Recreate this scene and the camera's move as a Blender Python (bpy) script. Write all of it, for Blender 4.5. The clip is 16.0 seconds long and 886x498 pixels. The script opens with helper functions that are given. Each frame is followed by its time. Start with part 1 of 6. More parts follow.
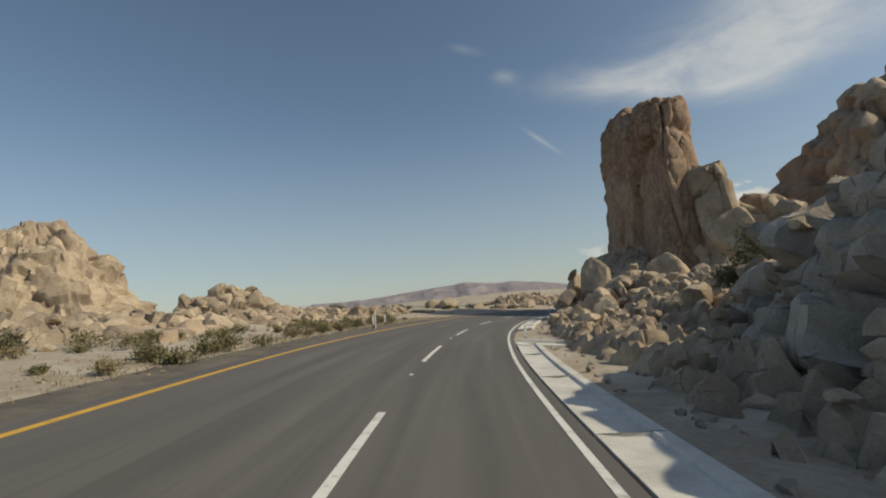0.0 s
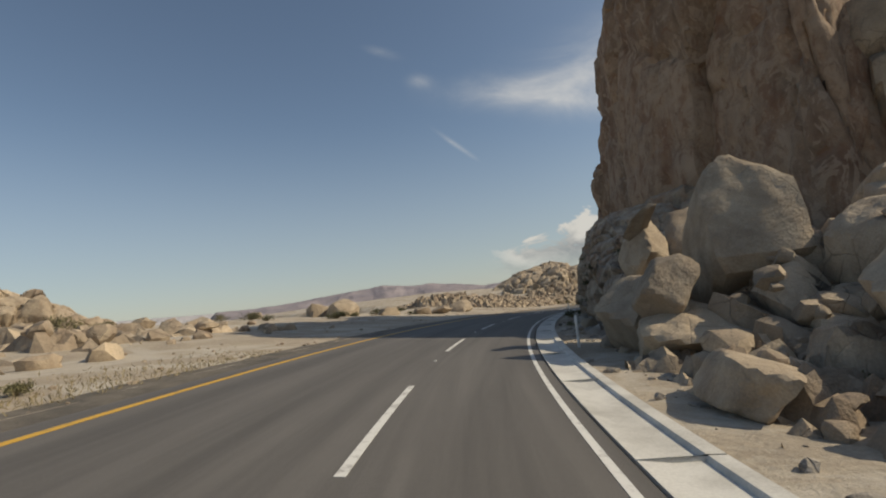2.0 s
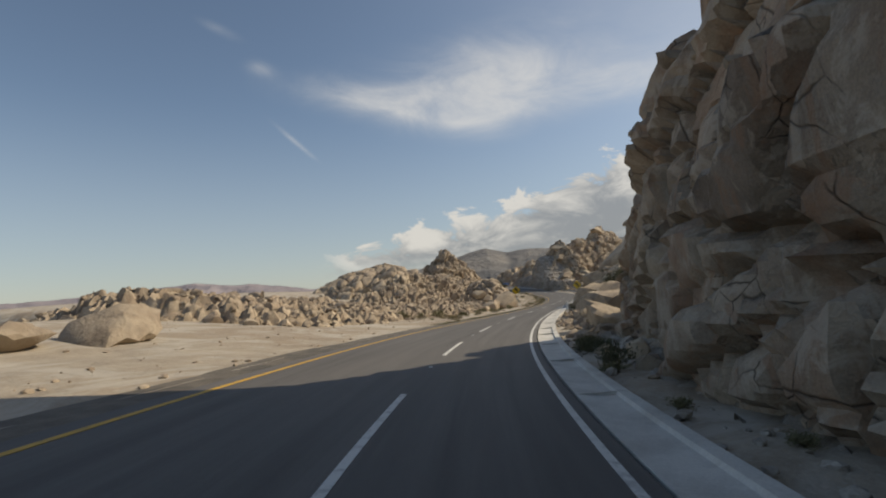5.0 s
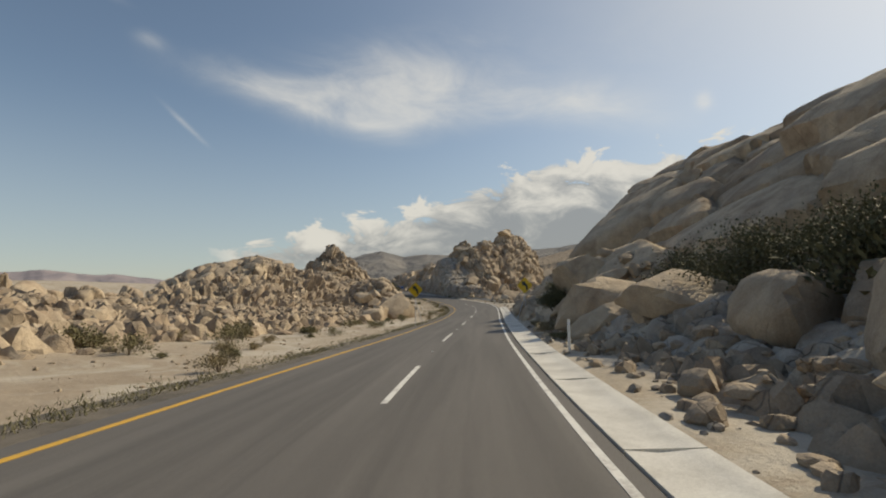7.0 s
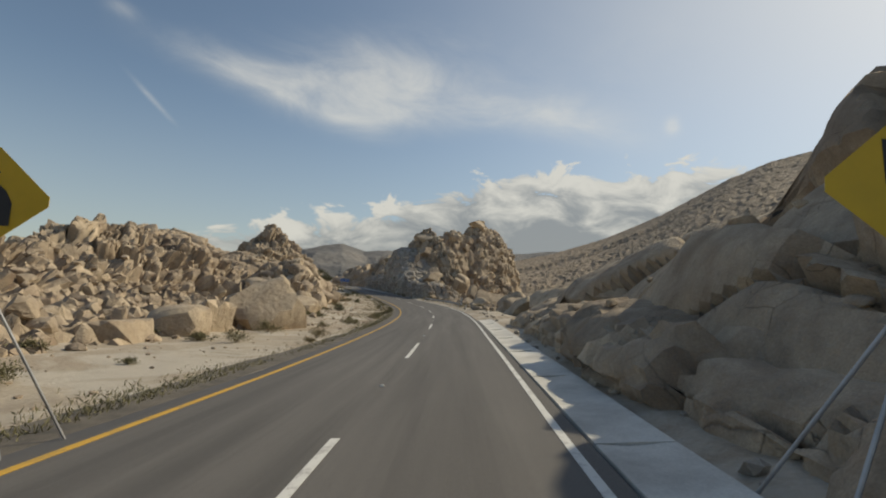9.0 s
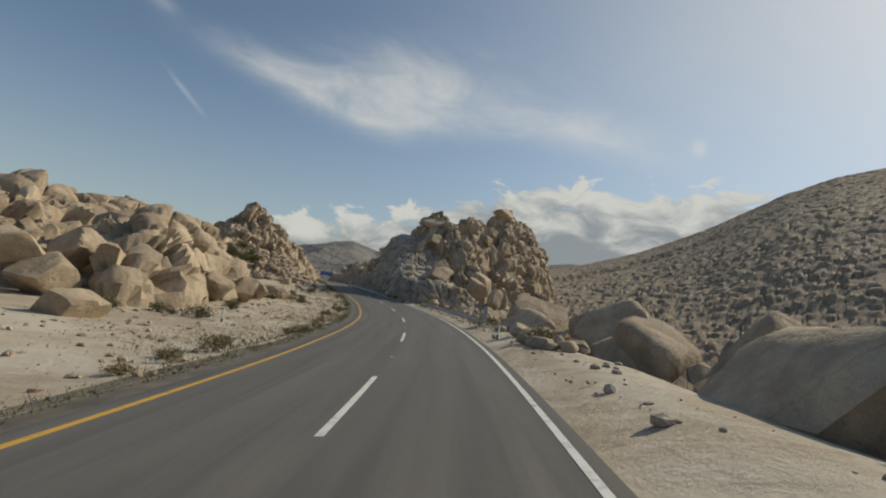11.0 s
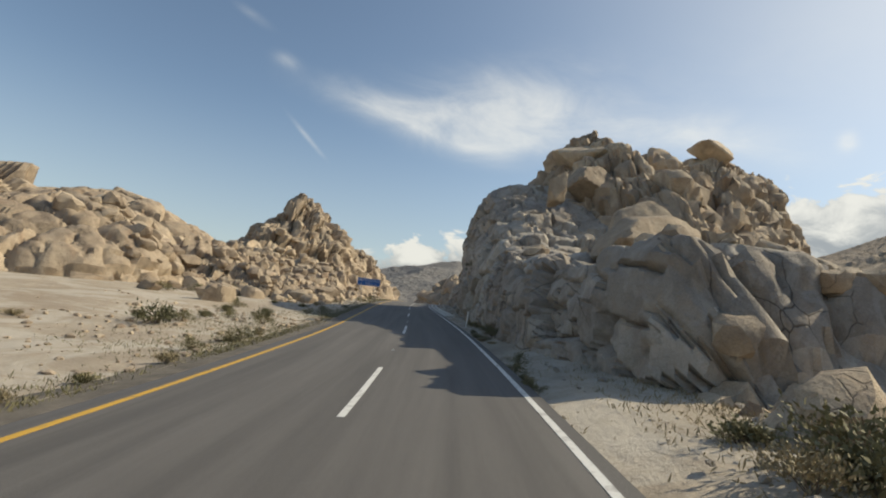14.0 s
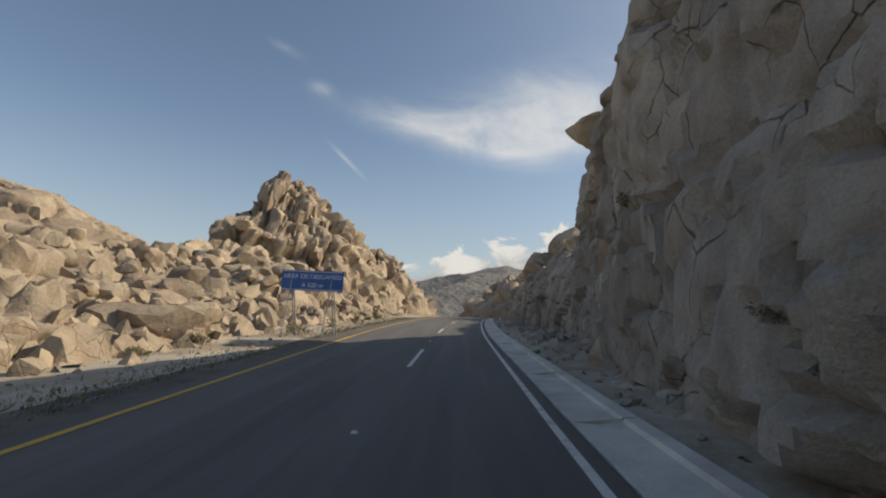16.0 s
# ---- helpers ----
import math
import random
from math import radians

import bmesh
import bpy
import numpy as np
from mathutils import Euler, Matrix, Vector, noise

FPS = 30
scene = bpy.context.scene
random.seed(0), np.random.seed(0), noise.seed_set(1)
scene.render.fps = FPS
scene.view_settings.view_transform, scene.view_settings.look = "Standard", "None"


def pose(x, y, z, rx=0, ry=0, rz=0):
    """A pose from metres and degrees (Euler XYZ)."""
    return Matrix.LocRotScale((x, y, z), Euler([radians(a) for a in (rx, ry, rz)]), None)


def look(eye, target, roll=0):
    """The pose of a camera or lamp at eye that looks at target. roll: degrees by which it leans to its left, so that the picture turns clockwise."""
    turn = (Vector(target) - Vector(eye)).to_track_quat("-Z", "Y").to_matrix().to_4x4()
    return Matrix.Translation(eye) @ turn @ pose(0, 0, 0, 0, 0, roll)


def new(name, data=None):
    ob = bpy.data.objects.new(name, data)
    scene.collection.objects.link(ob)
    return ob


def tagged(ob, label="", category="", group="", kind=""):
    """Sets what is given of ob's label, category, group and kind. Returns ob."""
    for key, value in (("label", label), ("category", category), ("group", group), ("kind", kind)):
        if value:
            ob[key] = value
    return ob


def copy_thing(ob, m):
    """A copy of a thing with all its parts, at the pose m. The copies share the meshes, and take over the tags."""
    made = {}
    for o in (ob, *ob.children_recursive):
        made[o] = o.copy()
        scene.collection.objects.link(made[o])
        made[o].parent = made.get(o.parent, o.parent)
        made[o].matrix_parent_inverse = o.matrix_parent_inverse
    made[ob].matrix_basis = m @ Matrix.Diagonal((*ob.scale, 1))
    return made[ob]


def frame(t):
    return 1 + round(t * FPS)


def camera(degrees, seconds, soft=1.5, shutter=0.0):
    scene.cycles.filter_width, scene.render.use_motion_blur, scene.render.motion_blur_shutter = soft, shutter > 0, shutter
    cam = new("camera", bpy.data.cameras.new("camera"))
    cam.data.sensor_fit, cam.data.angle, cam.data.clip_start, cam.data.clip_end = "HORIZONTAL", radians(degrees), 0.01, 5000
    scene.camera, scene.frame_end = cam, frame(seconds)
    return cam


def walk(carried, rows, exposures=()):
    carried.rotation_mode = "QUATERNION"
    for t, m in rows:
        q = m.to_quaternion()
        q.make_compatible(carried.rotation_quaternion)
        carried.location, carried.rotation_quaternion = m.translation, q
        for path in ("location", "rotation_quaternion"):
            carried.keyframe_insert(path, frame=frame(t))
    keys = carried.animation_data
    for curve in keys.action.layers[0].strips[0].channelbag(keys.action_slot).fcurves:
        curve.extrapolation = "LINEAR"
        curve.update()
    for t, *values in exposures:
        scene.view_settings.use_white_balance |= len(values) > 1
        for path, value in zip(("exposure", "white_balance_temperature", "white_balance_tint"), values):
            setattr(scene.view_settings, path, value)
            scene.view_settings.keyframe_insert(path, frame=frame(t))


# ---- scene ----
cam = camera(83.3, 16.0, soft=2.0)
PATH = [
    (0, (0.0, 0.0, 2.0), (-0.131, 9.934, 3.137), -4.76),
    (0.5, (0.134, 9.93, 2.043), (0.301, 19.866, 3.156), -5.82),
    (1, (0.575, 19.621, 2.056), (1.125, 29.547, 3.138), -6.61),
    (1.5, (1.416, 29.082, 2.032), (2.448, 38.974, 3.074), -6.65),
    (2, (2.708, 38.339, 1.988), (4.233, 48.167, 3.028), -6.19),
    (2.5, (4.471, 47.414, 1.951), (6.525, 57.144, 3.0), -5.50),
    (3, (6.72, 56.322, 1.91), (9.307, 65.927, 2.935), -5.90),
    (3.5, (9.414, 65.087, 1.833), (12.446, 74.566, 2.807), -4.99),
    (4, (12.556, 73.726, 1.722), (16.087, 83.033, 2.674), -4.43),
    (4.5, (16.224, 82.232, 1.589), (20.32, 91.308, 2.511), -3.94),
    (5, (20.474, 90.59, 1.425), (25.127, 99.396, 2.315), -3.47),
    (5.5, (25.301, 98.795, 1.233), (30.46, 107.318, 2.099), -2.94),
    (6, (30.674, 106.852, 1.024), (36.27, 115.094, 1.887), -2.29),
    (6.5, (36.554, 114.764, 0.823), (42.537, 122.728, 1.708), -1.49),
    (7, (42.931, 122.507, 0.662), (49.283, 130.173, 1.596), -0.46),
    (7.5, (49.762, 130.082, 0.518), (56.392, 137.511, 1.442), 0.48),
    (8, (56.922, 137.585, 0.408), (63.66, 144.908, 1.395), 2.35),
    (8.5, (64.319, 145.105, 0.337), (71.14, 152.351, 1.322), 2.98),
    (9, (71.916, 152.691, 0.259), (78.772, 159.905, 1.238), 3.68),
    (9.5, (79.698, 160.376, 0.201), (86.573, 167.567, 1.218), 4.70),
    (10, (87.643, 168.191, 0.195), (94.489, 175.404, 1.254), 5.84),
    (10.5, (95.684, 176.197, 0.238), (102.436, 183.492, 1.324), 6.91),
    (11, (103.732, 184.46, 0.306), (110.326, 191.899, 1.397), 7.71),
    (11.5, (111.694, 193.037, 0.373), (118.079, 200.658, 1.449), 8.05),
    (12, (119.501, 201.947, 0.42), (125.658, 209.754, 1.485), 7.74),
    (12.5, (127.074, 211.203, 0.495), (132.926, 219.234, 1.615), 7.70),
    (13, (134.299, 220.842, 0.62), (139.779, 229.128, 1.768), 7.38),
    (13.5, (141.095, 230.865, 0.81), (146.177, 239.389, 2.041), 6.90),
    (14, (147.481, 241.209, 1.081), (152.248, 249.906, 2.361), 6.49),
    (14.5, (153.546, 251.785, 1.412), (158.071, 260.603, 2.746), 5.76),
    (15, (159.34, 262.558, 1.794), (163.65, 271.477, 3.167), 4.32),
    (15.5, (164.873, 273.531, 2.214), (168.978, 282.54, 3.623), 2.64),
    (16, (170.194, 284.688, 2.661), (174.136, 293.768, 4.082), 2.40),
]
EXPOSURES = [(0, -0.05, 7400, 5), (1.5, -0.03, 7550, 7), (4, 0.02, 7350, 9), (6.5, 0.12, 7750, 7), (9, 0.02, 7550, 5), (11.5, -0.08, 7300, 4), (12.5, 0.15, 7350, 5), (13.5, 0.36, 7400, 5), (14.5, 0.40, 7400, 5), (15.0, 0.38, 7600, 6), (16, 0.25, 7450, 8)]
walk(cam, [(t, look(eye, target, roll)) for t, eye, target, roll in PATH], EXPOSURES)

# ---- light ----
SUN_AZ, SUN_EL = 101.5, 36.5      # degrees clockwise from +y, degrees up


def make_world():
    world = bpy.data.worlds.new("sky")
    scene.world = world
    world.use_nodes = True
    nt = world.node_tree
    nt.nodes.clear()

    def node(kind, **values):
        n = nt.nodes.new(kind)
        for key, value in values.items():
            n.inputs[key].default_value = value
        return n

    def calc(op, a, b=0.0, c=0.0):
        n = nt.nodes.new("ShaderNodeMath")
        n.operation = op
        for k, value in enumerate((a, b, c)):
            if isinstance(value, (int, float)):
                n.inputs[k].default_value = value
            else:
                nt.links.new(value, n.inputs[k])
        return n.outputs[0]

    def soft(value, lo, hi):
        n = nt.nodes.new("ShaderNodeMapRange")
        n.interpolation_type = "SMOOTHSTEP"
        n.inputs[1].default_value, n.inputs[2].default_value = lo, hi
        nt.links.new(value, n.inputs[0])
        return n.outputs[0]

    def blend(fac, a, b):
        n = nt.nodes.new("ShaderNodeMix")
        n.data_type = "RGBA"
        nt.links.new(fac, n.inputs[0])
        for value, slot in ((a, 6), (b, 7)):
            if isinstance(value, tuple):
                n.inputs[slot].default_value = (*value, 1)
            else:
                nt.links.new(value, n.inputs[slot])
        return n.outputs[2]

    out = nt.nodes.new("ShaderNodeOutputWorld")
    back = nt.nodes.new("ShaderNodeBackground")
    sky = nt.nodes.new("ShaderNodeTexSky")
    sky.sky_type = "NISHITA"
    sky.sun_disc = False
    sky.sun_elevation, sky.sun_rotation = radians(SUN_EL), radians(SUN_AZ)
    sky.altitude, sky.air_density, sky.dust_density, sky.ozone_density = 1200, 1.0, 0.9, 1.6
    # the way looked, as degrees of azimuth (from +y, clockwise) and elevation
    coord = nt.nodes.new("ShaderNodeTexCoord")
    xyz = nt.nodes.new("ShaderNodeSeparateXYZ")
    nt.links.new(coord.outputs["Generated"], xyz.inputs[0])
    az = calc("MULTIPLY", calc("ARCTAN2", xyz.outputs[0], xyz.outputs[1]), 57.2958)
    el = calc("MULTIPLY", calc("ARCSINE", xyz.outputs[2]), 57.2958)

    def field(scale_az, scale_el, shear, detail, rough, seed):
        v = nt.nodes.new("ShaderNodeCombineXYZ")
        nt.links.new(calc("MULTIPLY", calc("ADD", az, calc("MULTIPLY", el, shear)), scale_az), v.inputs[0])
        nt.links.new(calc("MULTIPLY", el, scale_el), v.inputs[1])
        v.inputs[2].default_value = seed
        n = node("ShaderNodeTexNoise", Scale=1.0, Detail=detail, Roughness=rough, Distortion=0.5)
        nt.links.new(v.outputs[0], n.inputs["Vector"])
        return n.outputs["Fac"]

    def spot(a0, e0, ra, re, lean=0.0):
        """A soft patch round a direction."""
        da = calc("SUBTRACT", az, a0)
        de = calc("SUBTRACT", calc("SUBTRACT", el, e0), calc("MULTIPLY", da, lean))
        q = calc("ADD", calc("POWER", calc("ABSOLUTE", calc("DIVIDE", da, ra)), 2.0), calc("POWER", calc("ABSOLUTE", calc("DIVIDE", de, re)), 2.0))
        return calc("POWER", 2.718, calc("MULTIPLY", q, -1.0))

    # thin ice clouds
    wisps = field(0.10, 0.22, 0.5, 9, 0.62, 1.7)
    total = spot(30.5, 20.6, 7.0, 2.6, -0.10)
    for one, weight in ((spot(20, 22.2, 8.5, 1.7, -0.08), 0.80), (spot(36, 24.5, 9, 4.5, 0.12), 0.55), (spot(46, 21.8, 11, 2.7, -0.06), 0.70), (spot(60, 19.6, 9, 2.6, -0.20), 0.55),
                        (spot(3.9, 28.0, 2.4, 0.7, -0.25), 0.45), (spot(8.3, 24.8, 1.7, 0.8, -0.12), 0.5), (spot(11.8, 17.4, 2.3, 0.45, -0.80), 0.75), (spot(68.2, 19.3, 0.8, 0.8), 1.0),
                        (spot(29, 23.0, 17, 4.5), 0.42), (spot(62, 26, 26, 7), 0.35), (spot(-150, 35, 60, 12), 0.4), (spot(160, 40, 40, 12), 0.4)):
        total = calc("ADD", total, calc("MULTIPLY", one, weight))
    cirrus = calc("MULTIPLY", soft(calc("MULTIPLY", wisps, calc("MINIMUM", total, 1.15)), 0.05, 0.92), 0.74)
    # heaps of cloud low over the hills
    heap = field(0.17, 0.34, 0.0, 10, 0.60, 5.2)
    ramp = nt.nodes.new("ShaderNodeValToRGB")
    el_at = ((0, 3.0), (12, 4.0), (18, 6.2), (26, 8.0), (34, 9.2), (41.5, 12.4), (52, 15.2), (62, 14.4), (69, 15.4), (80, 14.6), (110, 9.0), (180, 4.0))
    points = ramp.color_ramp.elements
    while len(points) < len(el_at):
        points.new(0.5)
    for p, (where, top) in zip(points, el_at):
        p.position, p.color = where / 180, (top / 20, top / 20, top / 20, 1)
    nt.links.new(calc("DIVIDE", az, 180.0), ramp.inputs[0])
    below = calc("SUBTRACT", calc("MULTIPLY", ramp.outputs[0], 20.0), el)
    body = calc("ADD", calc("MULTIPLY", calc("SUBTRACT", heap, 0.5), 9.5), calc("MINIMUM", calc("MULTIPLY", below, 0.6), 3.0))
    thick = calc("MULTIPLY", calc("MULTIPLY", soft(body, 0.10, 0.85), soft(el, 1.0, 5.0)), soft(az, 13.0, 18.0))
    shade = soft(calc("ADD", calc("MULTIPLY", below, 0.45), calc("MULTIPLY", calc("SUBTRACT", heap, 0.5), -15.0)), -1.4, 3.8)
    light = blend(shade, (5.9, 6.0, 6.2), (2.3, 2.55, 3.0))
    haze = blend(calc("MULTIPLY", soft(el, 22.0, -2.0), 0.62), sky.outputs[0], (2.95, 3.4, 4.05))
    glare = calc("MULTIPLY", spot(96, 36, 40, 26), 0.50)
    haze = blend(glare, haze, (8.2, 8.3, 8.5))
    with_ice = blend(cirrus, haze, (6.3, 6.5, 6.9))
    full = blend(calc("MULTIPLY", thick, 0.88), with_ice, light)
    back.inputs["Strength"].default_value = 0.108
    nt.links.new(full, back.inputs["Color"])
    nt.links.new(back.outputs[0], out.inputs["Surface"])


make_world()
sun = new("sun", bpy.data.lights.new("sun", "SUN"))
sun.data.energy, sun.data.angle, sun.data.color = 3.35, radians(0.5), (1.0, 0.92, 0.80)
a, e = radians(SUN_AZ), radians(SUN_EL)
sun.matrix_world = look((math.sin(a) * math.cos(e) * 50, math.cos(a) * math.cos(e) * 50, math.sin(e) * 50), (0, 0, 0))

# ---- materials ----
class Nodes:
    """A material's node tree, written from left to right."""

    def __init__(self, name, rough=0.85):
        self.mat = bpy.data.materials.new(name)
        self.mat.use_nodes = True
        self.nt = self.mat.node_tree
        self.bsdf = self.nt.nodes["Principled BSDF"]
        self.bsdf.inputs["Roughness"].default_value = rough
        self.coord = self.nt.nodes.new("ShaderNodeTexCoord")
        self.geo = self.nt.nodes.new("ShaderNodeNewGeometry")
        self.place = self.geo.outputs["Position"]

    def link(self, a, b):
        self.nt.links.new(a, b)

    def noise(self, scale, detail=4.0, rough=0.55, vector=None, distortion=0.0):
        n = self.nt.nodes.new("ShaderNodeTexNoise")
        n.inputs["Scale"].default_value, n.inputs["Detail"].default_value = scale, detail
        n.inputs["Roughness"].default_value, n.inputs["Distortion"].default_value = rough, distortion
        self.link(vector or self.place, n.inputs["Vector"])
        return n.outputs["Fac"]

    def voronoi(self, scale, vector=None, feature="DISTANCE_TO_EDGE"):
        n = self.nt.nodes.new("ShaderNodeTexVoronoi")
        n.feature = feature
        n.inputs["Scale"].default_value = scale
        self.link(vector or self.place, n.inputs["Vector"])
        return n.outputs["Distance"]

    def stretch(self, sx, sy, sz, vector=None):
        n = self.nt.nodes.new("ShaderNodeMapping")
        n.inputs["Scale"].default_value = (sx, sy, sz)
        self.link(vector or self.place, n.inputs["Vector"])
        return n.outputs[0]

    def ramp(self, fac, *stops):
        n = self.nt.nodes.new("ShaderNodeValToRGB")
        el = n.color_ramp.elements
        while len(el) < len(stops):
            el.new(0.5)
        for one, (at, col) in zip(el, stops):
            one.position = at
            one.color = (*col, 1) if isinstance(col, tuple) else (col, col, col, 1)
        self.link(fac, n.inputs["Fac"])
        return n.outputs["Color"]

    def mix(self, fac, a, b, blend="MIX"):
        n = self.nt.nodes.new("ShaderNodeMix")
        n.data_type, n.blend_type = "RGBA", blend
        for value, slot in ((fac, 0), (a, 6), (b, 7)):
            if isinstance(value, (int, float)):
                n.inputs[slot].default_value = value if slot == 0 else (value, value, value, 1)
            elif isinstance(value, tuple):
                n.inputs[slot].default_value = (*value, 1)
            else:
                self.link(value, n.inputs[slot])
        return n.outputs[2]

    def math(self, op, a, b=0.0):
        n = self.nt.nodes.new("ShaderNodeMath")
        n.operation = op
        for k, value in enumerate((a, b)):
            if isinstance(value, (int, float)):
                n.inputs[k].default_value = value
            else:
                self.link(value, n.inputs[k])
        return n.outputs[0]

    def bump(self, height, distance, strength=0.6, before=None):
        n = self.nt.nodes.new("ShaderNodeBump")
        n.inputs["Strength"].default_value, n.inputs["Distance"].default_value = strength, distance
        self.link(height, n.inputs["Height"])
        if before is not None:
            self.link(before, n.inputs["Normal"])
        return n.outputs[0]

    def done(self, colour, normal=None, rough=None):
        self.link(colour, self.bsdf.inputs["Base Color"])
        if normal is not None:
            self.link(normal, self.bsdf.inputs["Normal"])
        if rough is not None:
            self.link(rough, self.bsdf.inputs["Roughness"])
        return self.mat


def rock_material(name, light, mid, dark, rust, rust_amount=0.5, own=False, cracks=1.0, patches=0.0):
    n = Nodes(name, 0.9)
    big = n.noise(0.09, 5, 0.6, distortion=0.6)
    fine = n.noise(1.3, 6, 0.65)
    grain = n.noise(22, 3, 0.7)
    colour = n.ramp(big, (0.32, mid), (0.62, light))
    colour = n.mix(n.ramp(fine, (0.38, 0.0), (0.70, 0.62)), colour, dark)
    streak = n.noise(0.5, 4, 0.6, n.stretch(1.0, 1.0, 0.16), 0.8)
    colour = n.mix(n.math("MULTIPLY", n.ramp(streak, (0.5, 0.0), (0.72, 1.0)), rust_amount), colour, rust)
    colour = n.mix(0.32, colour, n.ramp(grain, (0.35, 0.55), (0.65, 1.3)), "MULTIPLY")
    wash = n.noise(0.42, 5, 0.62, n.stretch(1.0, 1.0, 0.55), 0.9)
    colour = n.mix(1.0, colour, n.ramp(wash, (0.34, (0.74, 0.70, 0.67)), (0.5, (1.0, 0.98, 0.96)), (0.68, (1.10, 1.07, 1.02))), "MULTIPLY")
    spots = n.noise(3.4, 5, 0.7)
    colour = n.mix(n.ramp(spots, (0.58, 0.0), (0.66, 0.32)), colour, dark)
    if own:
        info = n.nt.nodes.new("ShaderNodeObjectInfo")
        tone = n.ramp(info.outputs["Random"], (0.0, (0.72, 0.70, 0.68)), (1.0, (1.15, 1.12, 1.06)))
    else:
        tone = n.ramp(n.geo.outputs["Random Per Island"], (0.0, (0.70, 0.68, 0.66)), (1.0, (1.15, 1.13, 1.09)))
    colour = n.mix(1.0, colour, tone, "MULTIPLY")
    warp = n.nt.nodes.new("ShaderNodeVectorMath")
    warp.operation = "MULTIPLY_ADD"
    shift = n.nt.nodes.new("ShaderNodeTexNoise")
    shift.inputs["Scale"].default_value, shift.inputs["Detail"].default_value = 0.5, 4.0
    n.link(n.place, shift.inputs["Vector"])
    n.link(shift.outputs["Color"], warp.inputs[0])
    warp.inputs[1].default_value = (0.7, 0.7, 0.7)
    n.link(n.stretch(1.0, 1.0, 0.7), warp.inputs[2])
    wide = n.ramp(n.voronoi(0.34, warp.outputs[0]), (0.0, 0.0), (0.009, 1.0))
    thin = n.ramp(n.voronoi(0.95, warp.outputs[0]), (0.0, 0.0), (0.014, 1.0))
    some = n.ramp(n.noise(0.35, 3), (0.48, 1.0), (0.6, 0.0))
    thin = n.mix(some, thin, (1.0, 1.0, 1.0))
    wide = n.mix(n.ramp(n.noise(0.2, 4), (0.50, 1.0), (0.56, 0.0)), wide, (1.0, 1.0, 1.0))
    joint = n.mix(1.0, wide, thin, "MULTIPLY")
    joint = n.mix(1.0 - cracks, joint, (1.0, 1.0, 1.0))
    if patches:      # flaked skin: pale scars in a dark varnish
        scar = n.noise(1.1, 7, 0.64, n.stretch(1.0, 1.0, 0.6), 1.0)
        colour = n.mix(n.math("MULTIPLY", n.ramp(scar, (0.53, 0.0), (0.58, 1.0)), patches), colour, light)
        colour = n.mix(n.math("MULTIPLY", n.ramp(scar, (0.38, 1.0), (0.44, 0.0)), patches), colour, rust)
    colour = n.mix(1.0, colour, n.mix(joint, (0.24, 0.22, 0.21), (1.0, 1.0, 1.0)), "MULTIPLY")
    normal = n.bump(joint, 0.08, 0.7)
    normal = n.bump(fine, 0.26, 0.7, normal)
    normal = n.bump(n.noise(5, 6, 0.68), 0.10, 0.45, normal)
    return n.done(colour, normal)


ROCK = rock_material("granite", (0.530, 0.446, 0.340), (0.400, 0.332, 0.258), (0.280, 0.236, 0.190), (0.290, 0.190, 0.122), 0.45, False, 0.5)
ROCK_OWN = rock_material("boulder granite", (0.530, 0.448, 0.345), (0.405, 0.338, 0.260), (0.275, 0.232, 0.188), (0.292, 0.206, 0.138), 0.3, True, 0.3, 0.15)
ROCK_RED = rock_material("rusty granite", (0.400, 0.300, 0.215), (0.290, 0.200, 0.142), (0.200, 0.142, 0.106), (0.205, 0.105, 0.060), 0.85, False, 0.25, 0.6)
ROCK_GREY = rock_material("grey cut granite", (0.470, 0.438, 0.392), (0.372, 0.346, 0.312), (0.252, 0.236, 0.214), (0.339, 0.260, 0.189), 0.35, False, 0.85, 0.25)
ROCK_BEND = rock_material("stained cut granite", (0.500, 0.427, 0.342), (0.366, 0.305, 0.244), (0.226, 0.185, 0.146), (0.305, 0.171, 0.100), 0.75, False, 0.85, 0.5)
ROCK_FAR = rock_material("hillside granite", (0.360, 0.290, 0.225), (0.270, 0.222, 0.172), (0.150, 0.132, 0.098), (0.144, 0.116, 0.087), 0.4)


def dirt_material():
    n = Nodes("sandy ground", 0.95)
    big = n.noise(0.06, 5, 0.6, distortion=0.5)
    mid = n.noise(0.6, 6, 0.65)
    fine = n.noise(9, 5, 0.75)
    stones = n.voronoi(5.0, feature="F1")
    colour = n.ramp(big, (0.35, (0.365, 0.290, 0.212)), (0.65, (0.490, 0.422, 0.330)))
    colour = n.mix(n.ramp(mid, (0.40, 0.0), (0.70, 0.6)), colour, (0.270, 0.222, 0.166))
    colour = n.mix(0.5, colour, n.ramp(fine, (0.3, 0.6), (0.7, 1.3)), "MULTIPLY")
    colour = n.mix(n.ramp(stones, (0.06, 0.5), (0.16, 0.0)), colour, (0.528, 0.484, 0.414))
    pale = n.ramp(n.noise(0.22, 6, 0.7, distortion=1.0), (0.47, 0.0), (0.60, 0.65))
    colour = n.mix(pale, colour, (0.540, 0.495, 0.420))
    normal = n.bump(mid, 0.25, 0.6)
    normal = n.bump(fine, 0.05, 0.7, normal)
    return n.done(colour, normal)


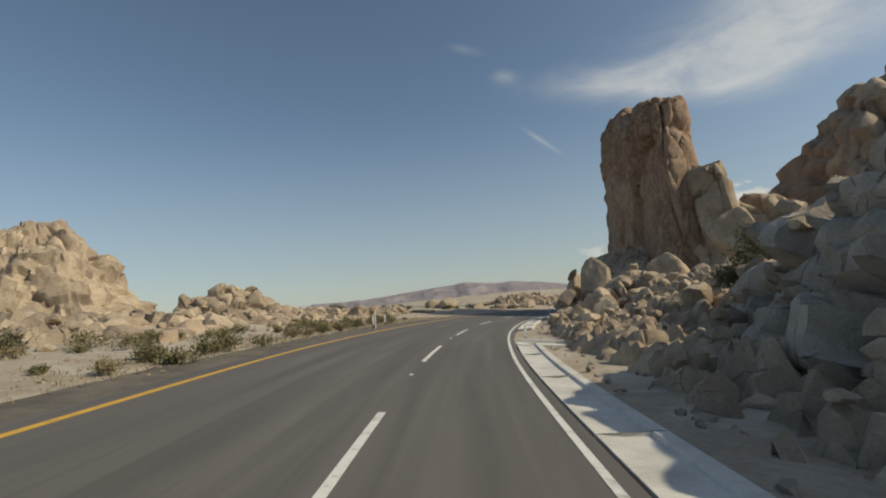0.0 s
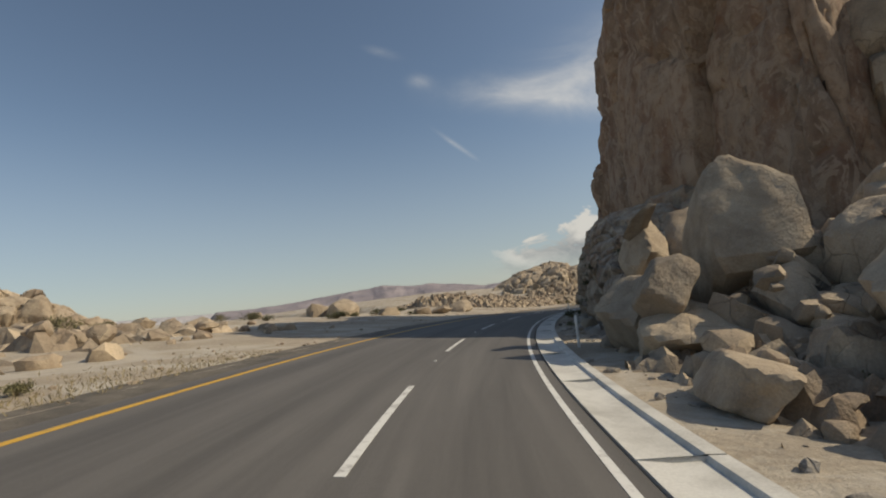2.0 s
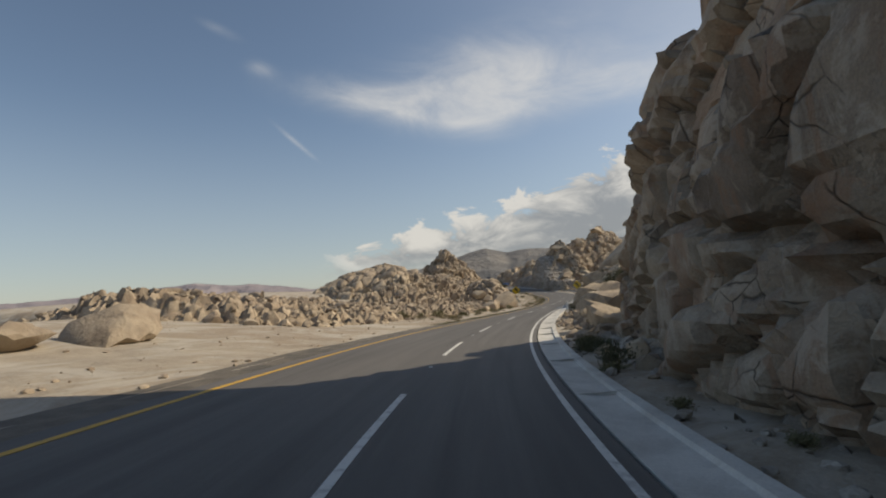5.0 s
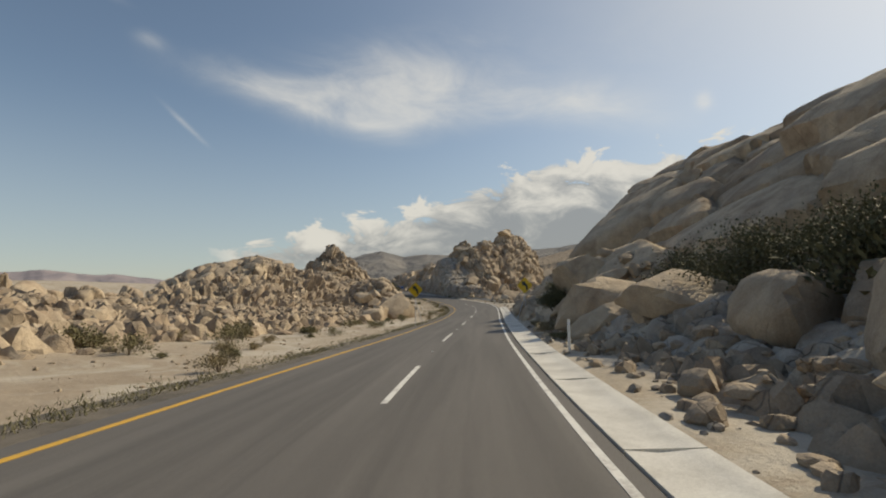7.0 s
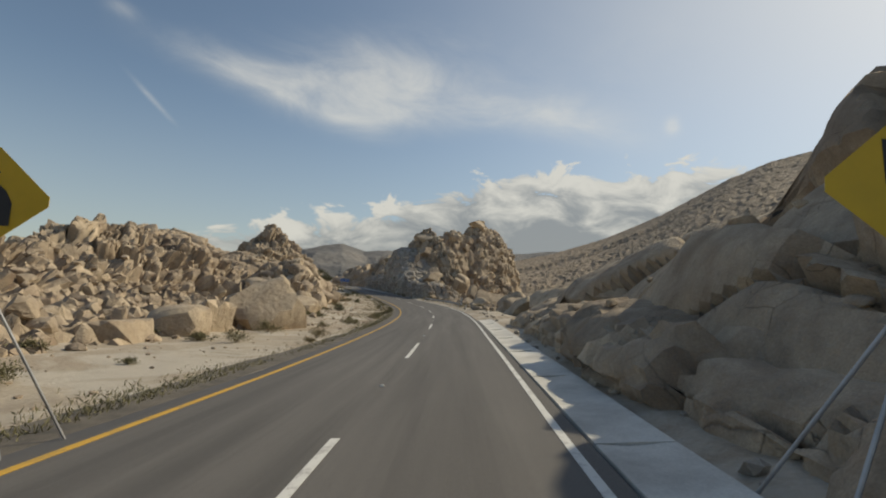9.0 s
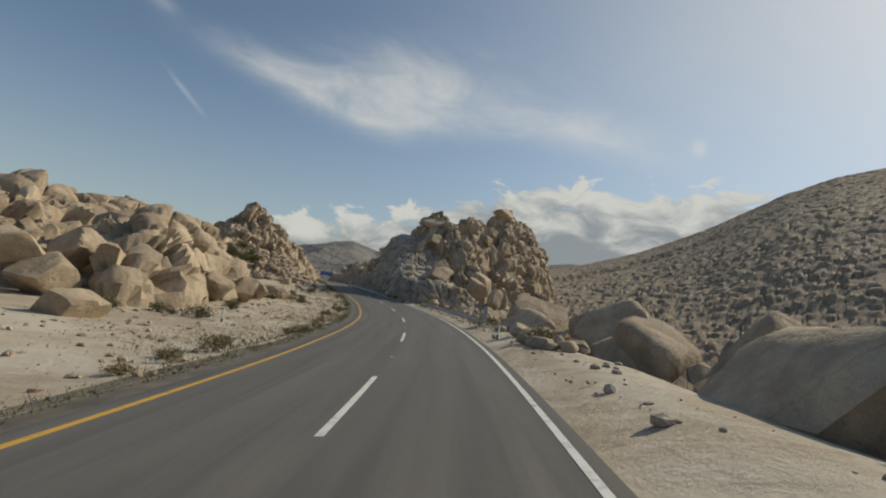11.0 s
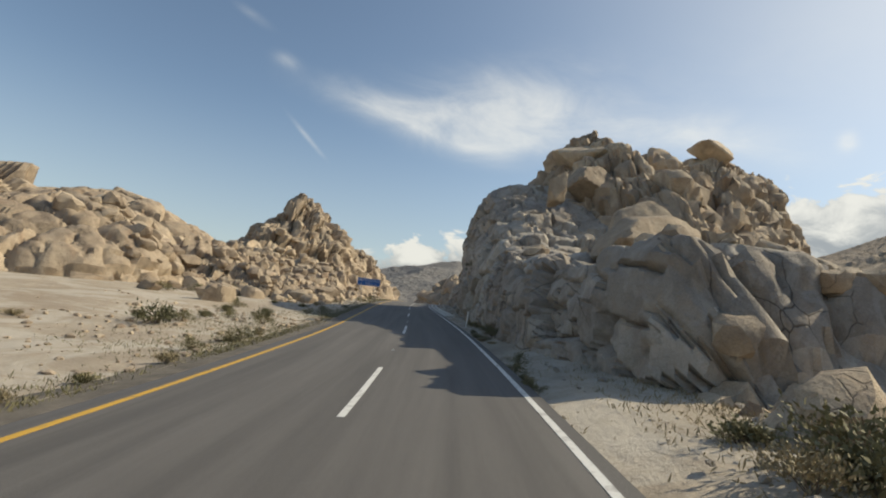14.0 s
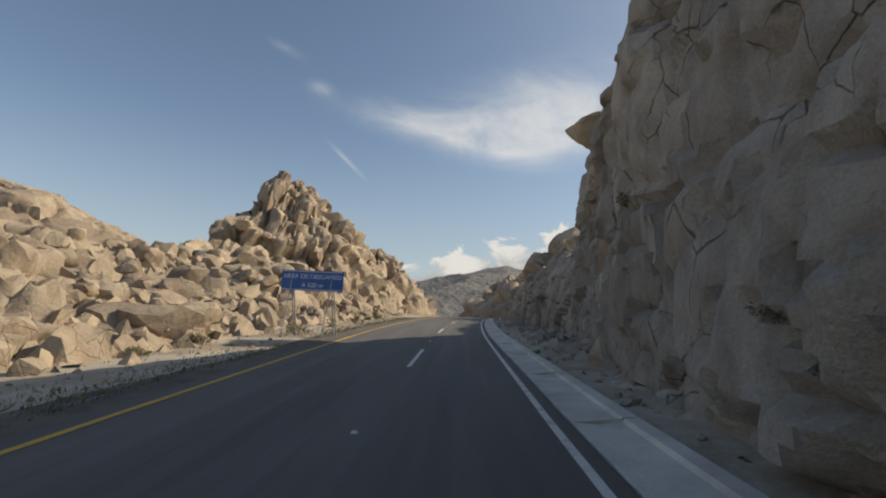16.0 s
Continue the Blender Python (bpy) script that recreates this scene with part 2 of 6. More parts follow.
def asphalt_material():
    n = Nodes("asphalt", 0.8)
    fine = n.noise(60, 4, 0.8)
    patch = n.noise(0.25, 4, 0.6)
    uv = n.coord.outputs["UV"]
    # tyre tracks and oil run along the lanes: u is metres along, v metres across
    along = n.noise(1.0, 5, 0.6, n.stretch(0.05, 1.3, 1.0, uv), 0.4)
    colour = n.ramp(along, (0.35, (0.095, 0.088, 0.081)), (0.65, (0.15, 0.139, 0.127)))
    colour = n.mix(n.ramp(patch, (0.4, 0.0), (0.7, 0.5)), colour, (0.115, 0.106, 0.098))
    colour = n.mix(0.5, colour, n.ramp(fine, (0.3, 0.55), (0.7, 1.4)), "MULTIPLY")
    return n.done(colour, n.bump(fine, 0.006, 0.5))


def paint_material(name, base, worn):
    n = Nodes(name, 0.7)
    wear = n.noise(3.0, 6, 0.75)
    colour = n.ramp(wear, (0.3, worn), (0.5, base))
    return n.done(colour, n.bump(n.noise(50, 3), 0.003, 0.5))


def concrete_material():
    n = Nodes("concrete", 0.85)
    stain = n.noise(0.8, 6, 0.65)
    fine = n.noise(25, 4, 0.7)
    colour = n.ramp(stain, (0.3, (0.45, 0.43, 0.39)), (0.6, (0.66, 0.64, 0.59)))
    colour = n.mix(0.3, colour, n.ramp(fine, (0.3, 0.6), (0.7, 1.3)), "MULTIPLY")
    return n.done(colour, n.bump(fine, 0.01, 0.5))


def plain_material(name, colour, rough=0.6, metal=0.0, spread=0.15):
    n = Nodes(name, rough)
    n.bsdf.inputs["Metallic"].default_value = metal
    tone = n.ramp(n.noise(2.5, 5, 0.65), (0.3, 1.0 - spread), (0.7, 1.0 + spread))
    return n.done(n.mix(1.0, colour, tone, "MULTIPLY"))


def leaf_material(name, a, b):
    n = Nodes(name, 0.75)
    colour = n.ramp(n.geo.outputs["Random Per Island"], (0.0, a), (1.0, b))
    colour = n.mix(n.noise(0.7, 3), colour, n.mix(0.5, colour, (0.16, 0.13, 0.07)))
    return n.done(colour)


DIRT, ASPHALT, CONCRETE = dirt_material(), asphalt_material(), concrete_material()
YELLOW = paint_material("yellow road paint", (0.62, 0.36, 0.05), (0.36, 0.24, 0.08))
WHITE = paint_material("white road paint", (0.70, 0.69, 0.65), (0.34, 0.32, 0.30))

# ---- plan: the road's line, on which everything is placed ----
ROAD = [  # x, y, z of the driving line on the road, and its bank in degrees (right side up)
    (0.0, -60.0, 0.00, -4.5),
    (0.0, -30.0, 0.00, -4.5),
    (0.0, 0.0, 0.00, -5.4),
    (0.6, 19.6, 0.06, -5.7),
    (2.7, 38.3, -0.01, -5.9),
    (6.7, 56.3, -0.09, -5.3),
    (12.6, 73.7, -0.28, -4.4),
    (20.5, 90.6, -0.57, -3.3),
    (30.7, 106.9, -0.98, -2.0),
    (42.9, 122.5, -1.34, -0.2),
    (56.9, 137.6, -1.59, 1.7),
    (71.9, 152.7, -1.74, 3.8),
    (87.6, 168.2, -1.80, 5.7),
    (103.7, 184.5, -1.69, 6.9),
    (119.5, 201.9, -1.58, 7.4),
    (134.3, 220.8, -1.38, 7.1),
    (147.5, 241.2, -0.92, 5.8),
    (159.3, 262.6, -0.21, 4.4),
    (170.2, 284.7, 0.66, 3.2),
    (187.8, 320.6, 1.96, 0.0),
    (211.9, 364.5, 3.26, 0.0),
    (243.6, 415.5, 3.66, 0.0),
    (290.7, 480.6, 1.66, 0.0),
]
# metres right of the driving line, by s
YELLOW_AT = ((-60, -6.5), (0, -6.6), (20, -7.0), (85, -6.4), (132, -6.3), (165, -5.3), (190, -5.3), (245, -5.85), (270, -5.75), (325, -6.0), (350, -6.3), (600, -6.3))
WHITE_AT = ((-60, 1.5), (30, 1.5), (85, 1.65), (132, 1.85), (182, 1.7), (240, 2.0), (285, 1.98), (325, 1.78), (350, 1.55), (600, 1.55))
DASH_ENDS = (-46.0, -32.0, -18.2, -4.5, 9.2, 22.9, 36.6, 50.3, 64.0, 77.6, 91.3, 105.0, 119.0, 132.9, 149.2, 165.4, 182.4, 199.0, 216.0, 233.4, 250.8, 269.0,
             287.8, 306.4, 325.2, 344.2, 363.0, 382.0, 401.0, 420.0, 439.0)


def beside(table, s):
    return np.interp(s, [a for a, _ in table], [b for _, b in table])


def curve_through(knots, step=0.5):
    """Points every step metres on a smooth curve through the knots (Catmull-Rom, by chord length)."""
    k = np.array(knots, float)
    t = np.r_[0, np.cumsum(np.linalg.norm(np.diff(k[:, :2], axis=0), axis=1))]
    m = np.gradient(k, t, axis=0)
    u = np.arange(0, t[-1], step)
    i = np.clip(np.searchsorted(t, u, side="right") - 1, 0, len(t) - 2)
    w = (t[i + 1] - t[i])[:, None]
    f = (u - t[i])[:, None] / w
    return ((2 * f**3 - 3 * f**2 + 1) * k[i] + (f**3 - 2 * f**2 + f) * w * m[i]
            + (3 * f**2 - 2 * f**3) * k[i + 1] + (f**3 - f**2) * w * m[i + 1])


LINE = curve_through(ROAD)
LINE_S = np.r_[0, np.cumsum(np.linalg.norm(np.diff(LINE[:, :2], axis=0), axis=1))]
LINE_S -= LINE_S[np.argmin(np.hypot(LINE[:, 0], LINE[:, 1]))]     # s = 0 at the world's origin
_tan = np.gradient(LINE[:, :2], axis=0)
_tan /= np.linalg.norm(_tan, axis=1)[:, None]
S_END = float(LINE_S[-1])


def at_s(s):
    """x, y, z, bank's slope, and the way ahead, at s metres along the road (arrays)."""
    s = np.asarray(s, float)
    x, y, z, b = (np.interp(s, LINE_S, LINE[:, n]) for n in range(4))
    tx, ty = (np.interp(s, LINE_S, _tan[:, n]) for n in range(2))
    return x, y, z, np.tan(np.radians(b)), tx, ty


def road_point(s, d, h=0.0):
    """The place s along the road, d right of the driving line, h over the (banked) road plane."""
    x, y, z, slope, tx, ty = at_s(s)
    return np.stack(np.broadcast_arrays(x + ty * d, y - tx * d, z + slope * np.clip(d, -9, 5) + h), -1)


def nearest(x, y):
    """For places: s along the road and d right of it (rough far away)."""
    x, y = np.asarray(x, float), np.asarray(y, float)
    sub = slice(None, None, 6)
    lx, ly, ls = LINE[sub, 0], LINE[sub, 1], LINE_S[sub]
    flat = np.stack([x.ravel(), y.ravel()], -1)
    s, d = np.empty(len(flat)), np.empty(len(flat))
    for a in range(0, len(flat), 20000):
        p = flat[a:a + 20000]
        i = np.argmin((p[:, :1] - lx) ** 2 + (p[:, 1:] - ly) ** 2, axis=1)
        tx, ty = np.interp(ls[i], LINE_S, _tan[:, 0]), np.interp(ls[i], LINE_S, _tan[:, 1])
        ox, oy = p[:, 0] - lx[i], p[:, 1] - ly[i]
        along, side = ox * tx + oy * ty, ox * ty - oy * tx
        s[a:a + 20000] = ls[i] + np.clip(along, -4, 4)
        d[a:a + 20000] = np.sign(side) * np.maximum(np.abs(side), np.where(np.abs(along) > 6, np.hypot(ox, oy), 0))
    return s.reshape(x.shape), d.reshape(x.shape)


# ---- noise in numpy ----
def hashed(i, j, k, seed):
    n = (i.astype(np.int64) * 374761393 + j.astype(np.int64) * 668265263 + k.astype(np.int64) * 2147483647 + seed * 144665) & 0xFFFFFFFF
    n = ((n ^ (n >> 13)) * 1274126177) & 0xFFFFFFFF
    n = ((n ^ (n >> 16)) * 2246822519) & 0xFFFFFFFF
    return ((n ^ (n >> 15)) & 0xFFFFFF) / float(0xFFFFFF)


def vnoise(p, size, seed=0, octaves=3):
    """Value noise from -1 to 1 with details of about size metres."""
    out, amp, total = np.zeros(len(p)), 1.0, 0.0
    for o in range(octaves):
        q = p / size * 2**o + 17.3 * o
        c = np.floor(q)
        f = q - c
        f = f * f * (3 - 2 * f)
        c = c.astype(int)
        acc = 0
        for dx in (0, 1):
            for dy in (0, 1):
                for dz in (0, 1):
                    w = (f[:, 0] if dx else 1 - f[:, 0]) * (f[:, 1] if dy else 1 - f[:, 1]) * (f[:, 2] if dz else 1 - f[:, 2])
                    acc = acc + w * hashed(c[:, 0] + dx, c[:, 1] + dy, c[:, 2] + dz, seed + o)
        out += amp * (2 * acc - 1)
        total += amp
        amp *= 0.5
    return out / total


def joints(p, cell, seed=0):
    """Splits space into blocks of about the size cell (x, y, z): the distance to the nearest joint (in cells), three random
    numbers of the block, and the offset from its middle (in cells)."""
    q = p / np.array(cell, float)
    q = q + 0.25 * np.stack([vnoise(p, 2.0 * max(cell), seed + 50 + n, 1) for n in range(3)], -1)
    c = np.floor(q).astype(int)
    best = np.full(len(p), 9.0)
    second = np.full(len(p), 9.0)
    ident, off = np.zeros((len(p), 3)), np.zeros((len(p), 3))
    for dx in (-1, 0, 1):
        for dy in (-1, 0, 1):
            for dz in (-1, 0, 1):
                i, j, k = c[:, 0] + dx, c[:, 1] + dy, c[:, 2] + dz
                site = np.stack([i + 0.15 + 0.7 * hashed(i, j, k, seed), j + 0.15 + 0.7 * hashed(i, j, k, seed + 1), k + 0.15 + 0.7 * hashed(i, j, k, seed + 2)], -1)
                v = q - site
                r = np.sqrt((v * v).sum(1))
                closer = r < best
                second = np.where(closer, best, np.minimum(second, r))
                best = np.where(closer, r, best)
                ident[closer] = np.stack([i, j, k], -1)[closer]
                off[closer] = v[closer]
    rnd = np.stack([hashed(ident[:, 0], ident[:, 1], ident[:, 2], seed + 9 + n) for n in range(3)], -1)
    return second - best, rnd, off


def to_mesh(name, verts, faces, material, uv=None, sharp=38):
    mesh = bpy.data.meshes.new(name)
    verts, faces = np.asarray(verts, float), np.asarray(faces, int)
    mesh.vertices.add(len(verts))
    mesh.vertices.foreach_set("co", verts.ravel())
    n = faces.shape[1]
    mesh.loops.add(faces.size)
    mesh.loops.foreach_set("vertex_index", faces.ravel())
    mesh.polygons.add(len(faces))
    mesh.polygons.foreach_set("loop_start", np.arange(0, faces.size, n))
    mesh.polygons.foreach_set("use_smooth", np.ones(len(faces), bool))
    if uv is not None:
        layer = mesh.uv_layers.new(name="UVMap")
        layer.data.foreach_set("uv", np.asarray(uv, float)[faces.ravel()].ravel())
    mesh.update(calc_edges=True)
    mesh.validate()
    if sharp:
        mesh.set_sharp_from_angle(angle=radians(sharp))
    mesh.materials.append(material)
    return mesh


def grid_faces(nu, nv, wrap_v=False):
    """Faces of a grid of nu x nv vertices (v runs fastest)."""
    i, j = np.meshgrid(np.arange(nu - 1), np.arange(nv if wrap_v else nv - 1), indexing="ij")
    j2 = (j + 1) % nv
    return np.stack([i * nv + j, (i + 1) * nv + j, (i + 1) * nv + j2, i * nv + j2], -1).reshape(-1, 4)


def normals_of(p):
    """Normals of a grid of points (nu, nv, 3)."""
    du, dv = np.gradient(p, axis=0), np.gradient(p, axis=1)
    n = np.cross(du, dv)
    return n / (np.linalg.norm(n, axis=-1, keepdims=True) + 1e-9)


def smoothstep(a, b, x):
    t = np.clip((np.asarray(x, float) - a) / (b - a), 0, 1)
    return t * t * (3 - 2 * t)


def ground_height(x, y):
    """Height of the natural ground."""
    x, y = np.asarray(x, float), np.asarray(y, float)
    s, d = nearest(x, y)
    z, slope = at_s(s)[2:4]
    base = z + slope * np.clip(d, -9, 5)
    p = np.stack([x.ravel(), y.ravel(), 0 * x.ravel()], -1)
    rough = (0.45 * vnoise(p, 14, 3) + 0.12 * vnoise(p, 2.5, 4, 2)).reshape(x.shape)
    left, right = np.clip(-d - 9, 0, None), np.clip(d - 5, 0, None)
    # left: a flat lay-by, then the valley's edge; further on the foot of the rock hills
    hills = smoothstep(190, 260, s)
    fall = 0.085 * np.clip(left, 0, 26) * (1 - smoothstep(130, 190, s)) - 0.22 * np.clip(left - 27, 0, 90) - 0.04 * np.clip(left - 117, 0, None)
    rise = 0.015 * np.clip(left - 8, 0, 30) + 0.05 * np.clip(left - 38, 0, 120)
    lz = (1 - hills) * fall + hills * rise
    # right: slopes up behind the rocks, but for a gully at the guard rail
    s_far = s - 4.0 * np.clip(d - 26, 0, 60)      # away from the road the gully runs on behind the hill
    gully = smoothstep(215, 240, s) * (1 - smoothstep(292, 312, s_far))
    up = 0.30 * np.clip(right - 4, 0, 45) * (1 - 0.8 * smoothstep(205, 300, s))
    down = -0.42 * np.clip(right - 1.5, 0, 32)
    rz = (1 - gully) * up + gully * down
    off = np.where(d < 0, left, right)
    z = base + np.where(d < 0, lz, rz) + rough * smoothstep(0, 8, off)
    far = np.hypot(x - 120, y - 200)
    low = -70 + 40 * vnoise(p, 600, 8).reshape(x.shape)
    k = smoothstep(250, 700, far)
    return (1 - k) * z + k * low - 0.22 * (1 - smoothstep(0.0, 1.5, np.maximum(off - 0, 0) + np.where((d > beside(YELLOW_AT, s) - 0.6) & (d < beside(WHITE_AT, s) + 1.3), 0, 1.5)))


def make_ground():
    def axis(lo, hi, mid0, mid1, fine):
        inner = np.arange(mid0, mid1, fine)
        steps = np.cumsum(fine * 1.12 ** np.arange(1, 70))
        return np.r_[(mid0 - steps[mid0 - steps > lo])[::-1], inner, (mid1 + steps)[mid1 + steps < hi]]
    xs, ys = axis(-4500, 4500, -60, 260, 1.5), axis(-4500, 4500, -40, 440, 1.5)
    x, y = np.meshgrid(xs, ys, indexing="ij")
    z = ground_height(x, y)
    verts = np.stack([x, y, z], -1).reshape(-1, 3)
    ob = new("ground", to_mesh("ground", verts, grid_faces(len(xs), len(ys)), DIRT, sharp=0))
    tagged(ob, "pale sandy desert ground with gravel and dust", "ground", kind="structure")


make_ground()


def strip(name, s0, s1, d0, d1, h, material, step=1.0, nd=2, thick=0.0, base=None):
    """A band along the road from s0 to s1 between d0 and d1 (metres right of the line base), h over the road plane; thick: its depth."""
    s = np.linspace(s0, s1, max(2, int(round((s1 - s0) / step)) + 1))
    shift = beside(base, s) if base else 0.0
    d = np.linspace(d0, d1, nd)
    prof = [(v, h) for v in d]
    if thick:
        prof = [(d0, h - thick)] + prof + [(d1, h - thick)]
    return sweep(name, s, [(dd + shift, hh) for dd, hh in prof], material)


def sweep(name, s, prof, material, closed=False):
    """A section (d, h) carried along the road at the places s; d and h may change on the way."""
    pts = np.stack([road_point(s, dd, hh) for dd, hh in prof], 1)
    uv = np.stack(np.broadcast_arrays(s[:, None], np.stack([np.broadcast_to(dd, s.shape) for dd, _ in prof], 1)), -1).reshape(-1, 2)
    faces = grid_faces(len(s), len(prof), closed)
    n, last = len(prof), (len(s) - 1) * len(prof)
    if n in (4, 5, 7):     # close the ends
        cap = {4: [[0, 1, 2, 3]], 5: [[0, 1, 3, 4]], 7: [[0, 1, 5, 6], [1, 2, 4, 5]]}[n]
        faces = np.r_[faces, np.array(cap), np.array(cap)[:, ::-1] + last]
    return to_mesh(name, pts.reshape(-1, 3), faces, material, uv, sharp=30)


def road_mesh():
    s = np.arange(-58, S_END - 2, 1.0)
    left, right = beside(YELLOW_AT, s) - 0.75, beside(WHITE_AT, s) + 0.30
    left = left + 0.12 * np.sin(s * 0.9) + 0.08 * np.sin(s * 2.3)
    prof = [(left - 0.5, -0.30)] + [(left + (right - left) * k / 11, 0.0) for k in range(12)] + [(right, -0.25)]
    return sweep("road", s, prof, ASPHALT)


def make_road():
    road = new("road", road_mesh())
    tagged(road, "worn grey two-lane asphalt highway with tyre marks", "road", kind="structure")

    def mark(name, mesh, label=""):
        ob = new(name, mesh)
        ob.parent = road
        if label:
            tagged(ob, label)
    mark("yellow_edge_line", strip("yellow_edge_line", -58, S_END - 2, -0.085, 0.085, 0.008, YELLOW, 1.0, 2, 0.006, YELLOW_AT), "worn yellow edge line")
    mark("white_edge_line", strip("white_edge_line", -58, S_END - 2, -0.065, 0.065, 0.008, WHITE, 1.0, 2, 0.006, WHITE_AT), "worn white edge line")
    for far in DASH_ENDS:
        mark("lane_dash", strip("lane_dash", far - 6.0, far, LANE_DASH - 0.07, LANE_DASH + 0.07, 0.008, WHITE, 1.0, 2, 0.006))
    # reflective studs between the dashes
    for far in DASH_ENDS:
        c = road_point(far + 4.6, LANE_DASH, 0.0)
        tx, ty = (float(v) for v in at_s(far + 4.6)[4:6])
        bm = bmesh.new()
        bmesh.ops.create_cube(bm, size=1.0, matrix=Matrix.Diagonal((0.11, 0.10, 0.035, 1)))
        for v in bm.verts:
            if v.co.z > 0:
                v.co.x *= 0.7
                v.co.y *= 0.6
        mesh = bpy.data.meshes.new("road_stud")
        bm.to_mesh(mesh)
        mesh.materials.append(WHITE)
        ob = new("road_stud", mesh)
        ob.matrix_world = Matrix.Translation((float(c[0]), float(c[1]), float(c[2]) + 0.018)) @ Matrix.Rotation(math.atan2(ty, tx) - math.pi / 2, 4, "Z")
        ob.parent = road


LANE_DASH = -1.62
make_road()


def shoulder():
    """The band of dark crumbled gravel outside the yellow line."""
    n = Nodes("dark shoulder gravel", 0.95)
    grit = n.noise(28, 5, 0.8)
    colour = n.ramp(n.noise(0.9, 6, 0.7), (0.35, (0.090, 0.080, 0.068)), (0.68, (0.190, 0.163, 0.130)))
    colour = n.mix(0.55, colour, n.ramp(grit, (0.3, 0.45), (0.72, 1.6)), "MULTIPLY")
    gravel = n.done(colour, n.bump(grit, 0.02, 0.8))
    s = np.arange(-58, S_END - 2, 0.5)
    wide = 1.75 + 0.5 * vnoise(np.stack([s, 0 * s, 0 * s], -1), 6.0, 91, 3) + 0.22 * vnoise(np.stack([s, 0 * s, 0 * s], -1), 1.1, 92, 2)
    inner = beside(YELLOW_AT, s) - 0.55
    prof = [(inner, -0.004)] + [(inner - wide * k / 4, 0.010 + 0.012 * math.sin(2.1 * k)) for k in range(1, 4)] + [(inner - wide, -0.02), (inner - wide - 0.3, -0.2)]
    ob = new("road_shoulder", sweep("road_shoulder", s, prof[::-1], gravel))
    tagged(ob, "band of dark crumbled gravel along the yellow line", "road shoulder", kind="structure")


shoulder()

# ---- rock masses ----
from mathutils.bvhtree import BVHTree

SURFACES = []       # BVH trees on which things come to rest


def remember(ob):
    mesh = ob.data
    co = np.empty(len(mesh.vertices) * 3)
    mesh.vertices.foreach_get("co", co)
    m = np.array(ob.matrix_world)
    co = co.reshape(-1, 3) @ m[:3, :3].T + m[:3, 3]
    SURFACES.append(BVHTree.FromPolygons(co.tolist(), [tuple(p.vertices) for p in mesh.polygons]))


def drop(x, y):
    """The highest surface at (x, y): height and normal."""
    best, up = float(ground_height(np.array([x]), np.array([y]))[0]), Vector((0, 0, 1))
    for tree in SURFACES:
        hit, n, _, _ = tree.ray_cast(Vector((x, y, 300)), Vector((0, 0, -1)))
        if hit is not None and hit.z > best:
            best, up = hit.z, n
    return best, up


def displace(p, n, cell, bulge, crack, seed, tilt=0.5, rough=0.3, turn=0.0, width=0.16, dome=0.0, pillow=0.25, dip=0.0):
    """Moves points p along normals n as jointed granite: blocks stand out or back, bulge, and are parted by open joints.
    Also gives each point the number of its block."""
    flat, nn = p.reshape(-1, 3), n.reshape(-1, 3)
    c, s = math.cos(turn), math.sin(turn)
    q = np.stack([c * flat[:, 0] - s * flat[:, 1], s * flat[:, 0] + c * flat[:, 1], flat[:, 2] + dip * (0.45 * flat[:, 0] + 0.89 * flat[:, 1])], -1)
    gap, rnd, off = joints(q, cell, seed)
    push = bulge * (rnd[:, 0] - 0.5) * 1.4
    push += bulge * tilt * (off * (rnd - 0.5) * 2).sum(1)
    edge = np.clip(gap / width, 0, 1)
    push -= crack * (0.35 + 0.9 * rnd[:, 2]) * (1 - edge) ** 1.5 + pillow * bulge * np.clip(1 - gap / 0.55, 0, 1) ** 2
    push += dome * (1 - (1 - np.clip(gap / 0.42, 0, 1)) ** 2.4 - 0.6)
    push += rough * vnoise(flat, 0.6 * max(cell), seed + 5, 3) + 0.35 * rough * vnoise(flat, 0.15 * max(cell), seed + 6, 2)
    number = np.floor(rnd[:, 0] * 1e4) + 1e4 * np.floor(rnd[:, 1] * 1e4)
    return (flat + nn * push[:, None]).reshape(p.shape), number


def pieces_of(faces, label, count):
    """Numbers for the faces, so that faces of one label that hang together by their corners share a number."""
    _, lab = np.unique(label, return_inverse=True)
    key, at = np.unique(lab[:, None].astype(np.int64) * count + faces, return_inverse=True)
    at = at.reshape(faces.shape)
    node = np.arange(len(key))
    while True:
        low = node[at].min(1)
        fresh = node.copy()
        for k in range(faces.shape[1]):
            np.minimum.at(fresh, at[:, k], low)
        fresh = fresh[fresh]
        if (fresh == node).all():
            return node[at[:, 0]]
        node = fresh


